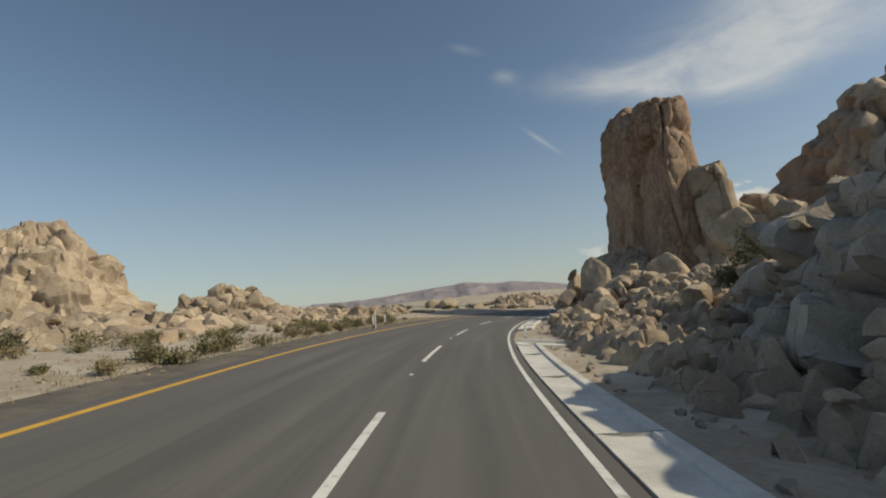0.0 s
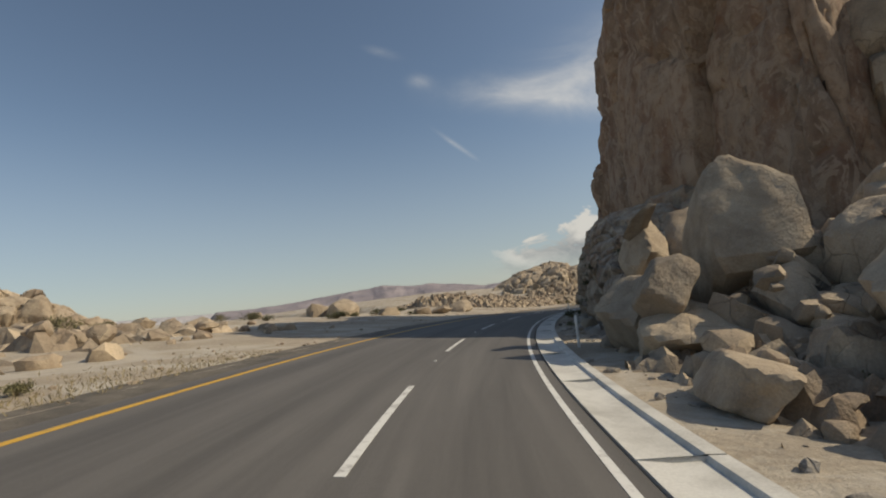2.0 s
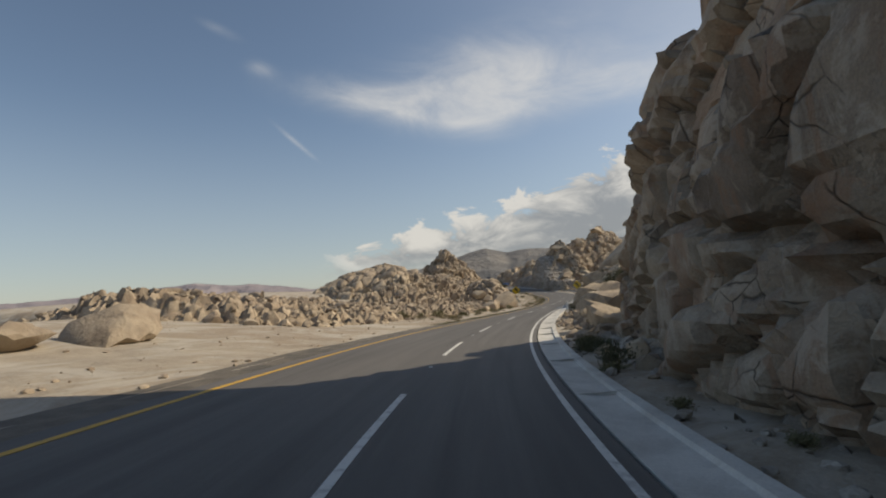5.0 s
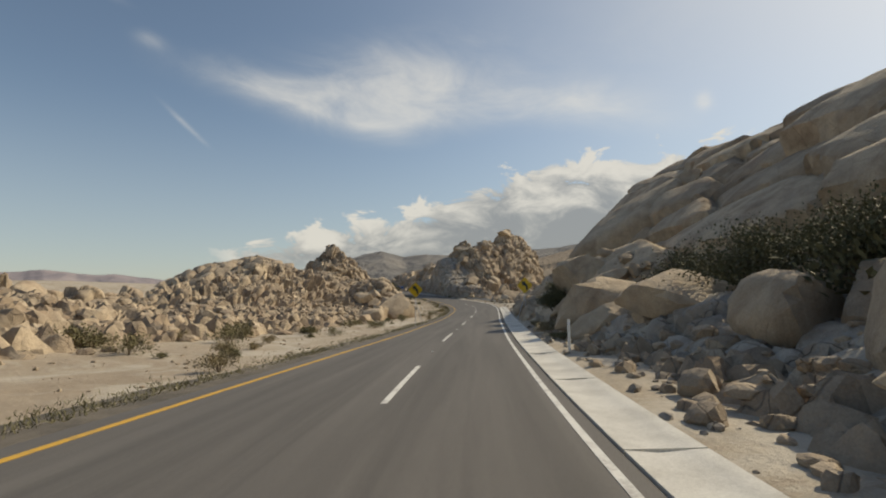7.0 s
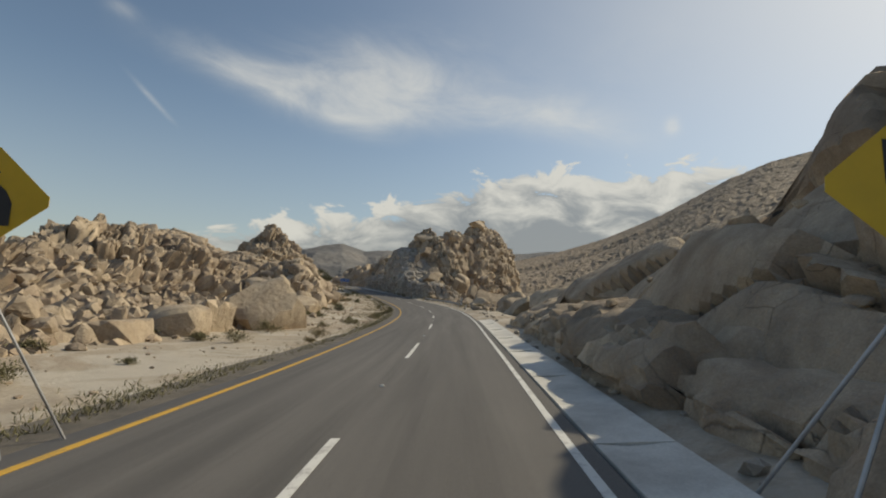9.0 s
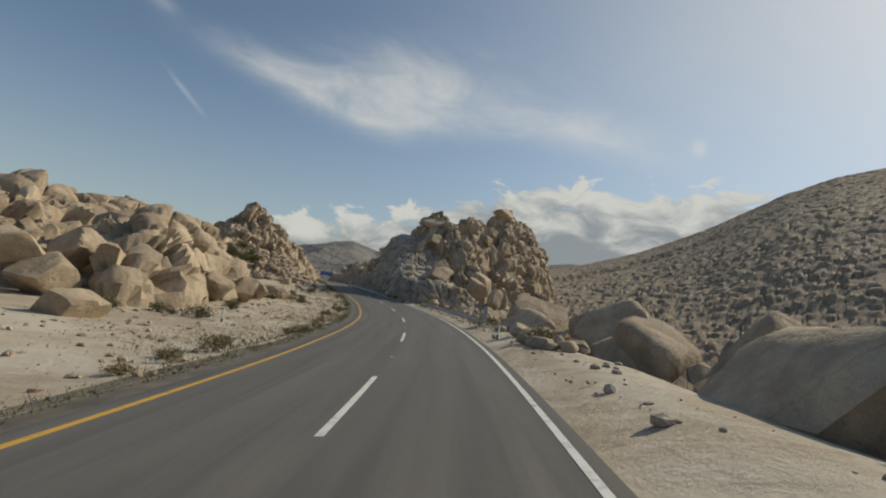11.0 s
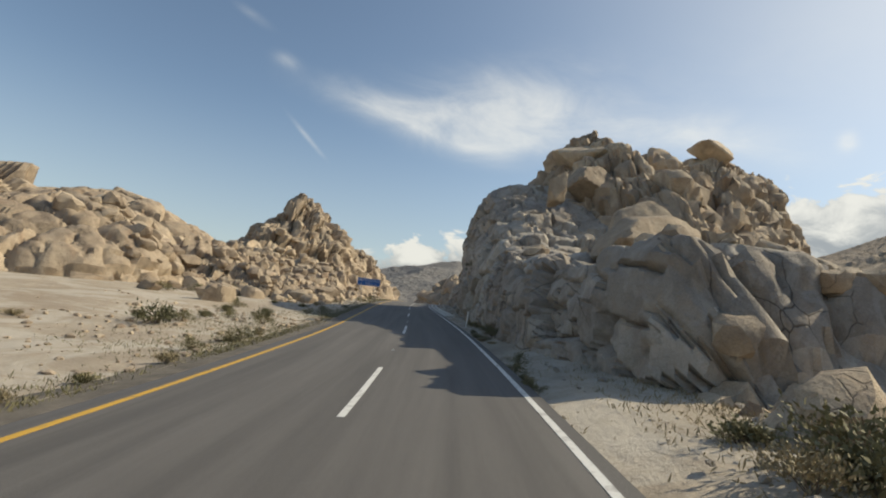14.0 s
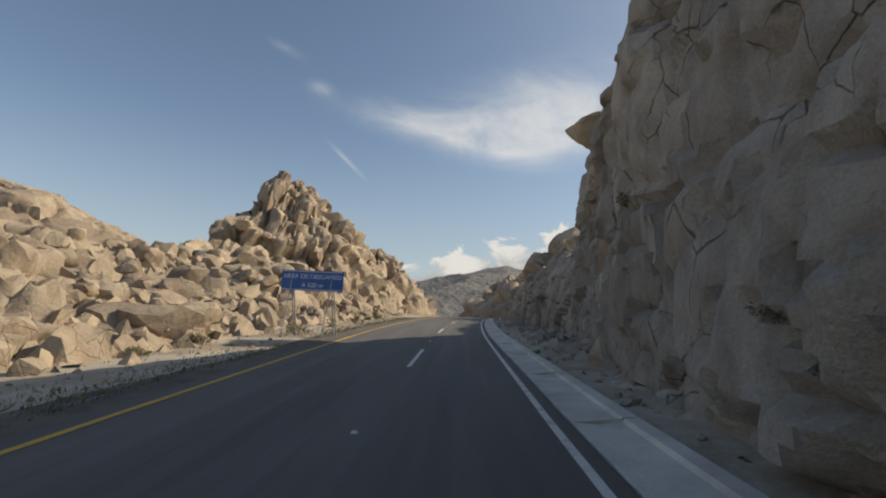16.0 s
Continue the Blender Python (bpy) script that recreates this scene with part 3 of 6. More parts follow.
def outcrop(name, verts, faces, number, material, label, split=True, group="", part_name="rock_block"):
    """A body of rock; split: each jointed block that is large enough is a part of its own."""
    if not split:
        ob = new(name, to_mesh(name, verts, faces, material))
        remember(ob)
        return tagged(ob, label, "rock", group)
    face_no = pieces_of(faces, number[faces[:, 0]], len(verts))
    values, inverse, counts = np.unique(face_no, return_inverse=True, return_counts=True)
    order = np.argsort(-counts)
    keep = [k for k in order[:160] if counts[k] >= 26]
    middle = verts.mean(0)
    holder = new(name)
    holder.location = (float(middle[0]), float(middle[1]), float(verts[:, 2].min()))
    tagged(holder, label, "rock", group)
    rest = np.ones(len(values), bool)
    base = np.array(holder.location)

    def piece(kind, sel):
        f = faces[sel]
        used, idx = np.unique(f.ravel(), return_inverse=True)
        ob = new(kind, to_mesh(kind, verts[used] - base, idx.reshape(f.shape), material))
        ob.parent = holder
        return ob
    SURFACES.append(BVHTree.FromPolygons(verts.tolist(), faces.tolist()))
    for k in keep:
        rest[k] = False
        piece(part_name, inverse == k)
    if rest[inverse].any():
        piece("bedrock", rest[inverse])["kind"] = "stuff"
    return holder


def mass(name, stations, material, cell, bulge, crack, seed, label, step=0.5, rough=0.3, tilt=0.5, foot=-2.0, fine=None, turn=0.0, slope=False, split=True, part_name="rock_block", pillow=0.12, dip=0.0):
    """A closed body of rock along the road. stations: s, front d, height, setback of the top, depth. slope: a sloping front, else a wall."""
    st = np.array(stations, float)
    ns = max(8, int((st[-1, 0] - st[0, 0]) / step))
    s = np.linspace(st[0, 0], st[-1, 0], ns)
    fr, hi, back, deep = (np.interp(s, st[:, 0], st[:, n]) for n in range(1, 5))
    nv = max(16, int((hi.max() * 1.3 + back.max() * 0.8 + deep.max() * 1.2) / step))
    v = np.linspace(0, 1, nv)
    knots = np.array([0, 0.14, 0.30, 0.44, 0.52, 0.62, 0.74, 0.84, 1.0])
    if slope:
        kd = np.array([0.0, 0.16, 0.45, 0.78, 1.0, 1, 1, 1, 1])
        kh = np.array([0, 0.26, 0.56, 0.84, 0.96, 1.0, 0.92, 0.65, 0.0])
    else:
        kd = np.array([0.0, 0.02, 0.10, 0.45, 1.0, 1, 1, 1, 1])
        kh = np.array([0, 0.30, 0.66, 0.90, 0.98, 1.0, 0.92, 0.65, 0.0])
    kb = np.array([0, 0, 0, 0.0, 0.0, 0.35, 0.8, 1.0, 1.12])
    fd, fb, fh = (np.interp(v, knots, k) for k in (kd, kb, kh))
    d = fr[:, None] + back[:, None] * fd + deep[:, None] * fb
    x, y, z, _, tx, ty = at_s(s)
    p = np.stack([x[:, None] + ty[:, None] * d, y[:, None] - tx[:, None] * d, z[:, None] + foot + (hi[:, None] - foot) * fh[None]], -1)
    n = -normals_of(p)
    p, number = displace(p, n, cell, bulge, crack, seed, tilt, rough, turn, 0.08, 0.0, pillow, dip)
    if fine:
        p, _ = displace(p, n, fine, bulge * 0.45, crack * 0.6, seed + 31, tilt, rough * 0.4, turn + 0.3, 0.12, 0.0, pillow, 0.5 * dip)
    faces = grid_faces(ns, nv)[:, ::-1]
    ends = []
    for row in (0, ns - 1):
        idx = row * nv + np.arange(nv)
        a, b = idx[:nv // 2], idx[::-1][:nv // 2]
        q = np.stack([a[:-1], a[1:], b[1:], b[:-1]], -1)
        ends.append(q if row else q[:, ::-1])
    return outcrop(name, p.reshape(-1, 3), np.r_[faces, *ends], number, material, label, split, part_name=part_name)


def mound(name, x0, y0, rx, ry, turn, top, material, cell, bulge, crack, seed, label, step=0.8, power=1.6, rough=0.4, tilt=0.6, sink=2.5, lumps=0.12, fine=None, steep=0.0, split=False, group="", part_name="rock_block", pillow=0.25):
    """A rocky hill up to the height top: an uneven dome over the ground, broken into blocks."""
    nr = max(10, int(max(rx, ry) * 1.2 / step + (top * 0.6 / step if steep else 0)))
    na = max(24, int(2 * math.pi * 0.75 * max(rx, ry) / step))
    r = np.linspace(0.0, 1.0, nr)
    if steep:       # more rings on the wall
        r = np.interp(np.linspace(0, 1, nr), [0, 0.4, 1.0], [0, 1 - steep, 1.0])
    a = np.linspace(0, 2 * math.pi, na, endpoint=False)
    R, A = np.meshgrid(r, a, indexing="ij")
    c, s = math.cos(turn), math.sin(turn)
    out = 1 + 0.10 * np.sin(A * 3 + seed) + 0.07 * np.sin(A * 5 + 2.1 * seed)
    ux, uy = R * np.cos(A) * rx * out, R * np.sin(A) * ry * out
    x, y = x0 + c * ux - s * uy, y0 + s * ux + c * uy
    prof = (1 - R**power) if not steep else 1 - smoothstep(1 - steep, 1.0, R) * 0.82 - 0.18 * R**3
    flat = np.stack([x, y, 0 * x], -1).reshape(-1, 3)
    lump = vnoise(flat, 0.4 * max(rx, ry), seed, 3).reshape(x.shape)
    g = ground_height(x, y)
    low = np.minimum(g, float(g[0, 0]) + 6)
    z = low - sink * smoothstep(0.8, 1.0, R) + (top - low) * np.clip(prof, 0, 1) * (1 + lumps * lump * 1.6)
    p = np.stack([x, y, z], -1)
    n = normals_of(np.concatenate([p, p[:, :1]], 1))[:, :-1]
    n[n[..., 2] < 0] *= -1
    n[0] = (0, 0, 1)
    fade = (1 - smoothstep(0.9, 1.0, R))[..., None]
    q, number = displace(p, n, cell, bulge, crack, seed, tilt, rough, turn=0.4 * seed, pillow=pillow)
    if fine:
        q, _ = displace(q, n, fine, bulge * 0.4, crack * 0.5, seed + 31, tilt, rough * 0.4, turn=1 + 0.4 * seed, pillow=pillow)
    p = p + (q - p) * fade
    return outcrop(name, p.reshape(-1, 3), grid_faces(nr, na, True), number, material, label, split, group, part_name)


def big_rocks():
    # the tall tower beside the bend, its shoulder, and the face under it
    mound("rock_tower", 32.4, 78.0, 20.6, 6.3, radians(76), 29.4, ROCK_RED, (7, 9, 16), 1.0, 0.6, 3, "tall rust-stained granite tower rising beside the road bend", 0.4, steep=0.15, lumps=0.06, split=True, part_name="rock_slab", fine=(2.4, 2.4, 3.6))
    mound("rock_tower", 36.2, 95.4, 6.2, 5.6, radians(71), 17.5, ROCK_RED, (7, 7, 12), 1.0, 0.6, 33, "rust-stained granite pillar overhanging the road bend", 0.4, steep=0.22, lumps=0.05, split=True, part_name="rock_slab", fine=(2.2, 2.2, 3.0))
    mound("rock_tower", 38.0, 94.6, 6.4, 6.0, radians(71), 29, ROCK_RED, (7, 7, 12), 0.8, 0.6, 38, "rust-stained far end of the granite tower", 0.42, steep=0.15, lumps=0.05, split=True, part_name="rock_slab", fine=(2.4, 2.4, 3.6))
    mound("rock_shoulder", 37.5, 62.5, 9, 7, radians(60), 12, ROCK, (5, 5, 6), 1.6, 0.9, 4, "blocky granite shoulder leaning on the tall tower", 0.45, steep=0.5, lumps=0.12, split=True)
    mound("rock_shoulder", 32.4, 61.2, 5.6, 4.4, radians(75), 17.0, ROCK, (5, 5, 7), 0.9, 0.6, 35, "leaning granite slab propped against the tall tower", 0.35, steep=0.45, lumps=0.08, split=True)
    mound("rock_shoulder", 45.5, 56.0, 9, 8, radians(30), 10, ROCK, (4, 4, 4), 1.4, 0.9, 5, "blocky granite shoulder above the rubble slope", 0.6, lumps=0.15, split=True)
    mass("granite_cliff", [(60, 9, 1, 1, 4), (66, 6.5, 4, 3, 8), (76, 5.2, 8, 5, 10), (88, 4.9, 9, 4, 12), (102, 4.6, 9.5, 3, 12), (110, 5.0, 10, 3, 10), (119, 6, 6, 3, 8), (127, 8, 1, 2, 5)], ROCK_BEND, (6.0, 7.0, 3.0), 0.50, 0.9, 6, "grey and rust-stained granite face along the road bend", 0.26, fine=(2.2, 2.6, 1.5), tilt=0.8, turn=0.4, rough=0.45, pillow=0.04, dip=0.35)
    mass("rock_slab", [(-30, 8, 7, 5, 10), (-8, 8, 8.5, 5, 10), (2, 7.5, 8, 5, 9), (10, 6.8, 6.6, 5, 9), (15, 7.5, 4.6, 4, 9), (19, 9, 3.2, 3, 8), (24, 10, 1.0, 2, 5)], ROCK_GREY, (3.2, 3.4, 2.8), 1.3, 1.3, 7, "dark leaning granite slabs over roadside rubble", 0.3, slope=True, fine=(1.5, 1.6, 1.4), pillow=0.25)
    mound("rock_hill", 66, 72, 20, 18, 0.4, 31, ROCK, (5, 5, 4), 2.2, 1.4, 8, "steep hill of weathered granite boulders", 0.7, power=1.2, split=True)
    mound("rock_hill", 60, 30, 26, 22, 1.2, 26, ROCK, (6, 6, 5), 2.4, 1.4, 28, "steep hill of weathered granite boulders", 0.9, power=1.3, split=True)
    # blocks at the tower's foot
    mound("block_pile", 17.5, 49.0, 12, 6.0, radians(75), 2.8, ROCK, (2.2, 2.2, 2.2), 1.2, 0.9, 29, "pile of squarish tan granite blocks at the tower's foot", 0.4, lumps=0.2, power=2.2, split=True)
    # long slope of slabs
    mass("slab_slope", [(118, 9, 1, 3, 8), (126, 8.5, 13, 13, 14), (138, 8.8, 19.5, 21, 18), (148, 8.8, 19, 23, 19), (160, 5.6, 18, 25, 20), (170, 4.2, 17.8, 24, 20), (178, 3.8, 18, 22, 20), (185, 3.9, 18, 20, 18), (189.4, 4.3, 18.2, 18, 16), (191, 4.6, 15.5, 16.5, 15), (192.8, 4.6, 7.5, 8, 12), (202, 4.2, 7, 8, 12), (211, 4.8, 5, 6, 10), (219, 5.6, 3, 4, 8), (226, 7.5, 1, 4, 8)], ROCK, (6, 9, 3), 1.3, 1.2, 9, "long slope of smooth granite slabs above the road", 0.36, slope=True, rough=0.3, pillow=0.2)
    mass("rock_ledge", [(131, 6.5, 0.5, 2, 4), (136, 5.2, 1.2, 3, 5), (143, 4.7, 1.7, 4, 5), (150, 4.6, 1.9, 4, 5), (157, 4.5, 1.8, 3.5, 5), (163, 4.6, 1.4, 3, 4), (168, 5.2, 0.5, 2, 4)], ROCK_GREY, (4.0, 6.0, 1.6), 0.45, 0.5, 39, "low smooth granite ledge at the foot of the slabs", 0.24, slope=True, rough=0.25, fine=(1.4, 1.8, 0.9), foot=-0.8)
    mass("rock_ledge", [(168, 4.4, 0.4, 1.5, 3), (175, 3.6, 1.2, 1.8, 4), (184, 3.5, 1.7, 1.8, 4), (192, 3.5, 2.0, 2.0, 4), (201, 3.7, 1.9, 2.0, 4), (211, 4.0, 1.5, 2.0, 4), (218, 4.8, 0.4, 2.0, 4)], ROCK, (4.0, 6.0, 2.0), 0.4, 0.5, 40, "rough granite foot of the slab slope beside the gutter", 0.24, rough=0.3, fine=(1.4, 1.8, 1.1), foot=-0.8)
    # flat-topped hill and the cutting
    mound("rock_mesa", 190.2, 284.8, 27, 13, radians(65), 23.5, ROCK, (4.5, 4.5, 3.4), 1.1, 1.0, 10, "blunt granite hill of stacked blocks", 0.5, tilt=0.3, pillow=0.4, power=1.55, lumps=0.10, fine=(1.8, 1.8, 1.5), split=True)
    mound("rock_mesa", 223.5, 287.5, 26, 17, radians(10), 31, ROCK, (5, 5, 4), 1.1, 1.1, 34, "second summit of the blunt granite hill", 0.6, tilt=0.3, pillow=0.4, power=2.3, lumps=0.08, fine=(2.0, 2.0, 1.6), split=True)
    mound("rock_mesa", 204.5, 287.0, 15, 13, radians(10), 26.0, ROCK, (4.5, 4.5, 3.6), 1.0, 1.0, 36, "saddle between the summits of the blunt hill", 0.6, tilt=0.3, pillow=0.4, power=2.4, lumps=0.08, fine=(2.0, 2.0, 1.6), split=True)
    mound("rock_mesa", 203, 264, 24, 16, radians(40), 11, ROCK, (4.0, 4.0, 3.2), 1.1, 1.1, 32, "flank of the blunt granite hill falling to the gully", 0.55, tilt=0.35, pillow=0.4, power=1.3, lumps=0.2, fine=(1.7, 1.7, 1.5), split=True)
    mass("granite_cliff", [(302.5, 7.0, 0.5, 1, 5), (304.5, 5.4, 4.2, 1.2, 8), (310, 4.4, 4.8, 1.4, 8), (316, 3.6, 4.6, 1.8, 9), (322, 3.3, 5.8, 2.6, 10), (330, 3.2, 8.0, 3.8, 11), (338, 3.3, 12.5, 4.6, 12), (346, 3.7, 16, 4.4, 13), (354, 4.1, 17, 4.7, 12), (361, 5.1, 14.5, 4.5, 12), (366, 5.8, 12.5, 3, 10), (371, 6.9, 10.5, 2.0, 10), (376, 7.2, 8, 3, 10), (392, 6.0, 7, 5, 10), (440, 6.0, 6, 5, 10)], ROCK_GREY, (4.6, 5.4, 4.4), 0.40, 0.7, 11, "sheer blasted granite cutting beside the road", 0.26, fine=(1.6, 1.8, 1.5), tilt=0.7, rough=0.35, pillow=0.04)
    # left: piles on the plain, the ridges, the crest
    mound("rock_dome", -135, 158, 48, 36, 0.5, 38, ROCK, (11, 11, 10), 3, 1.4, 12, "big pale granite dome on the plain", 1.2, fine=(4, 4, 3), split=True)
    mound("boulder_pile", -60, 130, 28, 14, 0.3, 12, ROCK, (4, 4, 3), 2, 1.2, 13, "low pile of pale boulders at the plain's edge", 0.7, split=True)
    mound("boulder_ridge", 66, 208, 30, 16, 0.75, 4.0, ROCK, (2.4, 2.4, 4.0), 1.7, 1.3, 14, "ridge of jumbled pale boulders", 0.45, fine=(1.2, 1.2, 1.6), lumps=0.25, split=True)
    mound("boulder_ridge", 92, 246, 30, 18, 0.85, 7.5, ROCK, (2.8, 2.8, 4.6), 1.9, 1.4, 24, "ridge of jumbled pale boulders", 0.45, fine=(1.3, 1.3, 1.7), lumps=0.2, split=True)
    mound("boulder_ridge", 40, 232, 40, 18, 0.5, 3, ROCK, (3.5, 3.5, 4), 2.2, 1.6, 25, "low field of upright pale boulders", 0.7, lumps=0.3, split=True)
    mound("boulder_ridge", 112, 322, 45, 30, 0.7, 15, ROCK, (5, 5, 5), 2.5, 1.8, 15, "ridge of jumbled pale boulders", 0.9, split=True)
    mound("boulder_pile", 116, 241, 19, 9, 1.05, 4.9, ROCK, (3.0, 3.0, 3.0), 1.5, 1.0, 16, "pile of big rounded pale boulders", 0.45, power=2.6, split=True)
    mound("rock_peak", 183, 395, 34, 24, 0.9, 33.5, ROCK, (6, 6, 8), 2.6, 1.6, 17, "pointed granite hill with a rocky crest", 0.7, power=1.2, lumps=0.2, fine=(2.4, 2.4, 2.6), split=True)
    mound("rock_peak", 204, 402, 22, 13, 0.9, 18.5, ROCK, (4.5, 4.5, 5), 1.8, 1.2, 37, "shoulder of the pointed granite hill", 0.7, power=1.5, lumps=0.15, fine=(2.2, 2.2, 2.2), split=True)
    mound("slab_hill", 132, 388, 46, 32, 0.5, 22, ROCK, (9, 9, 8), 1.0, 1.2, 18, "broad hill of pale granite slabs", 0.8, tilt=0.4, pillow=0.08, fine=(3, 3, 3), split=True)
    mound("slab_hill", 136, 318, 27, 16, 1.1, 11.5, ROCK, (7, 7, 6), 0.7, 1.0, 26, "broad hill of pale granite slabs", 0.45, tilt=0.4, pillow=0.06, fine=(2.8, 2.8, 2.8), split=True)
    mound("rubble_slope", 176, 352, 26, 11, 1.1, 9, ROCK, (2.4, 2.4, 2.2), 1.3, 0.9, 27, "pale rubble slope at the foot of the crest", 0.5, split=True)
    mound("rock_hill", 228, 352, 30, 18, 1.1, 19, ROCK, (5, 5, 5), 2.2, 1.5, 19, "dark granite hill behind the cutting", 0.8, split=True)
    mound("rock_hill", 262, 420, 40, 26, 1.0, 20, ROCK, (6, 6, 5), 2.4, 1.6, 30, "granite hill at the end of the road", 1.0, split=True)
    mound("rock_hill", 215, 470, 50, 26, 0.6, 22, ROCK, (6, 6, 5), 2.4, 1.6, 31, "granite hill at the end of the road", 1.2, split=True)


big_rocks()


def hillside():
    """The brown slope beyond the gully, up to its long skyline."""
    az = np.radians(np.linspace(46, 125, 470))
    r = np.linspace(0, 1, 250) ** 1.25
    el = np.interp(np.degrees(az), [46, 57, 63, 69, 76, 80, 90, 120, 150], [3.5, 6.3, 8.3, 11.0, 14.8, 16.3, 18, 19, 17])
    A, R = np.meshgrid(az, r, indexing="ij")
    dist = 110 + 410 * R
    x, y = 105 + dist * np.sin(A), 185 + dist * np.cos(A)
    g = ground_height(x, y)
    low = np.minimum(g, -6.0)
    z = low + (520 * np.tan(np.radians(el))[:, None] + 1 - low) * R**0.9
    z = np.where(R > 0.97, z - 30 * (R - 0.97) / 0.03, z)
    p = np.stack([x, y, z], -1)
    n = normals_of(p)
    n[n[..., 2] < 0] *= -1
    p = p + n * (3.0 * vnoise(p.reshape(-1, 3), 45.0, 21, 3)).reshape(x.shape)[..., None] * (1 - R[..., None])
    q, number = displace(p, n, (2.6, 2.6, 2.2), 0.8, 0.4, 20, 0.5, 0.35)
    outcrop("hillside", q.reshape(-1, 3), grid_faces(len(az), len(r)), number, ROCK_FAR, "brown desert hillside strewn with boulders", False)["kind"] = "stuff"


hillside()


def boulder_field(name, s0, s1, d0, d1, cell, size, seed, label, material=None, step=0.5, sunk=0.4, rise=(), rough=0.15, fade=3.0, tilt=0.35, jag=0.7):
    """Ground strewn so thickly with boulders that they form one surface: between s0..s1 and d0..d1; rise: (d, height) over the ground."""
    ns, nd = int((s1 - s0) / step) + 1, int(abs(d1 - d0) / step) + 1
    S, D = np.meshgrid(np.linspace(s0, s1, ns), np.linspace(d0, d1, nd), indexing="ij")
    x, y, _, _, tx, ty = at_s(S.ravel())
    px, py = x + ty * D.ravel(), y - tx * D.ravel()
    g = ground_height(px, py)
    extra = np.interp(D.ravel(), [a for a, _ in rise], [b for _, b in rise]) if rise else 0.0
    flat = np.stack([px, py, g], -1)
    edge = np.minimum(np.minimum((S - s0), (s1 - S)) / 5.0, np.minimum(np.abs(D - d0), np.abs(d1 - D)) / fade).ravel()
    edge = np.clip(edge + 0.5 * vnoise(flat, 5.0, seed + 40, 2), 0, 1)
    p = np.stack([px, py, g + extra * edge], -1)
    n = np.tile((0.0, 0.0, 1.0), (len(p), 1))
    q, number = displace(p, n, (*cell[:2], cell[2] * 3), size * jag, size * 0.5, seed, tilt, rough, turn=0.3 * seed, dome=size * 1.1)
    q2, _ = displace(q, n, (cell[0] * 0.4, cell[1] * 0.4, cell[2]), size * 0.3, size * 0.2, seed + 3, 0.6, rough * 0.5, turn=0.7 * seed, dome=size * 0.4)
    q2[:, 2] -= sunk * size + (1 - edge) * size * 1.6
    ob = outcrop(name, q2, grid_faces(ns, nd)[:, ::-1 if d1 > d0 else 1], number, material or ROCK, label, False)
    ob["kind"] = "stuff"
    return ob


def fields():
    boulder_field("rubble", -2, 62, 4.0, 30, (1.5, 1.5, 1.5), 0.65, 61, "broken granite rubble on the roadside slope", ROCK, 0.24, -0.8, fade=1.2)
    boulder_field("boulder_field", 128, 232, -14, -52, (1.4, 1.3, 2.2), 0.85, 62, "field of upright tan boulders beside the lay-by", ROCK, 0.32, -0.25, ((-52, 2.5), (-34, 1.8), (-22, 0.6), (-14, 0)), tilt=0.18, jag=0.45)
    boulder_field("boulder_field", 205, 304, 8.5, 75, (2.6, 2.6, 3.0), 1.5, 63, "boulders tumbled down the gully beside the road", ROCK, 0.45, -1.15, tilt=0.35, jag=0.5)
    boulder_field("rubble", 262, 306, 5.2, 14, (1.2, 1.2, 1.2), 0.5, 71, "broken stones below the guard rail", ROCK, 0.25, -0.8, fade=1.5)
    boulder_field("boulder_field", 298, 352, 38, 80, (2.8, 2.8, 3.0), 1.5, 72, "boulders tumbled down the gully below the hill", ROCK, 0.5, -1.0, tilt=0.35, jag=0.5)
    boulder_field("boulder_field", 252, 306, -17, -40, (3.4, 3.4, 3.4), 1.9, 64, "boulders under the pale ridge", ROCK, 0.45, 0.35, ((-40, 4), (-26, 1.2), (-17, 0)))
    boulder_field("rubble", 352, 412, -9.0, -34, (1.9, 1.9, 1.9), 1.0, 65, "pale broken rubble below the pointed hill", ROCK, 0.35, 0.25, ((-34, 7), (-22, 2.6), (-13, 0.5), (-9, 0)))
    boulder_field("rubble", 316, 430, 3.6, 9, (0.8, 0.8, 0.8), 0.3, 66, "loose rubble at the foot of the cutting", ROCK_GREY, 0.25, -0.7, fade=1.2)
    boulder_field("rubble", 116, 205, 4.4, 11, (1.1, 1.1, 1.1), 0.45, 67, "loose stones at the foot of the slabs", ROCK, 0.25, -0.7, fade=1.2)
    boulder_field("rubble", 296, 322, 5.0, 34, (1.4, 1.4, 1.4), 0.7, 68, "tumbled pale blocks at the foot of the hill", ROCK, 0.4, -0.3)
    boulder_field("rubble", 10, 75, -16, -48, (2.4, 2.4, 2.0), 0.9, 69, "scattered pale rocks on the verge slope", ROCK, 0.45, 0.05)
    boulder_field("rubble", 62, 122, 4.3, 8, (0.9, 0.9, 0.9), 0.35, 70, "loose grey stones under the rock face", ROCK_GREY, 0.25, -0.7, fade=1.2)


fields()

# ---- roadside things ----
def part(name, bm, material, parent=None, label=""):
    """Links a bmesh as one mesh object under a thing or a part."""
    mesh = bpy.data.meshes.new(name)
    bm.to_mesh(mesh)
    bm.free()
    mesh.materials.append(material)
    ob = new(name, mesh)
    if parent is not None:
        ob.parent = parent
    return tagged(ob, label)


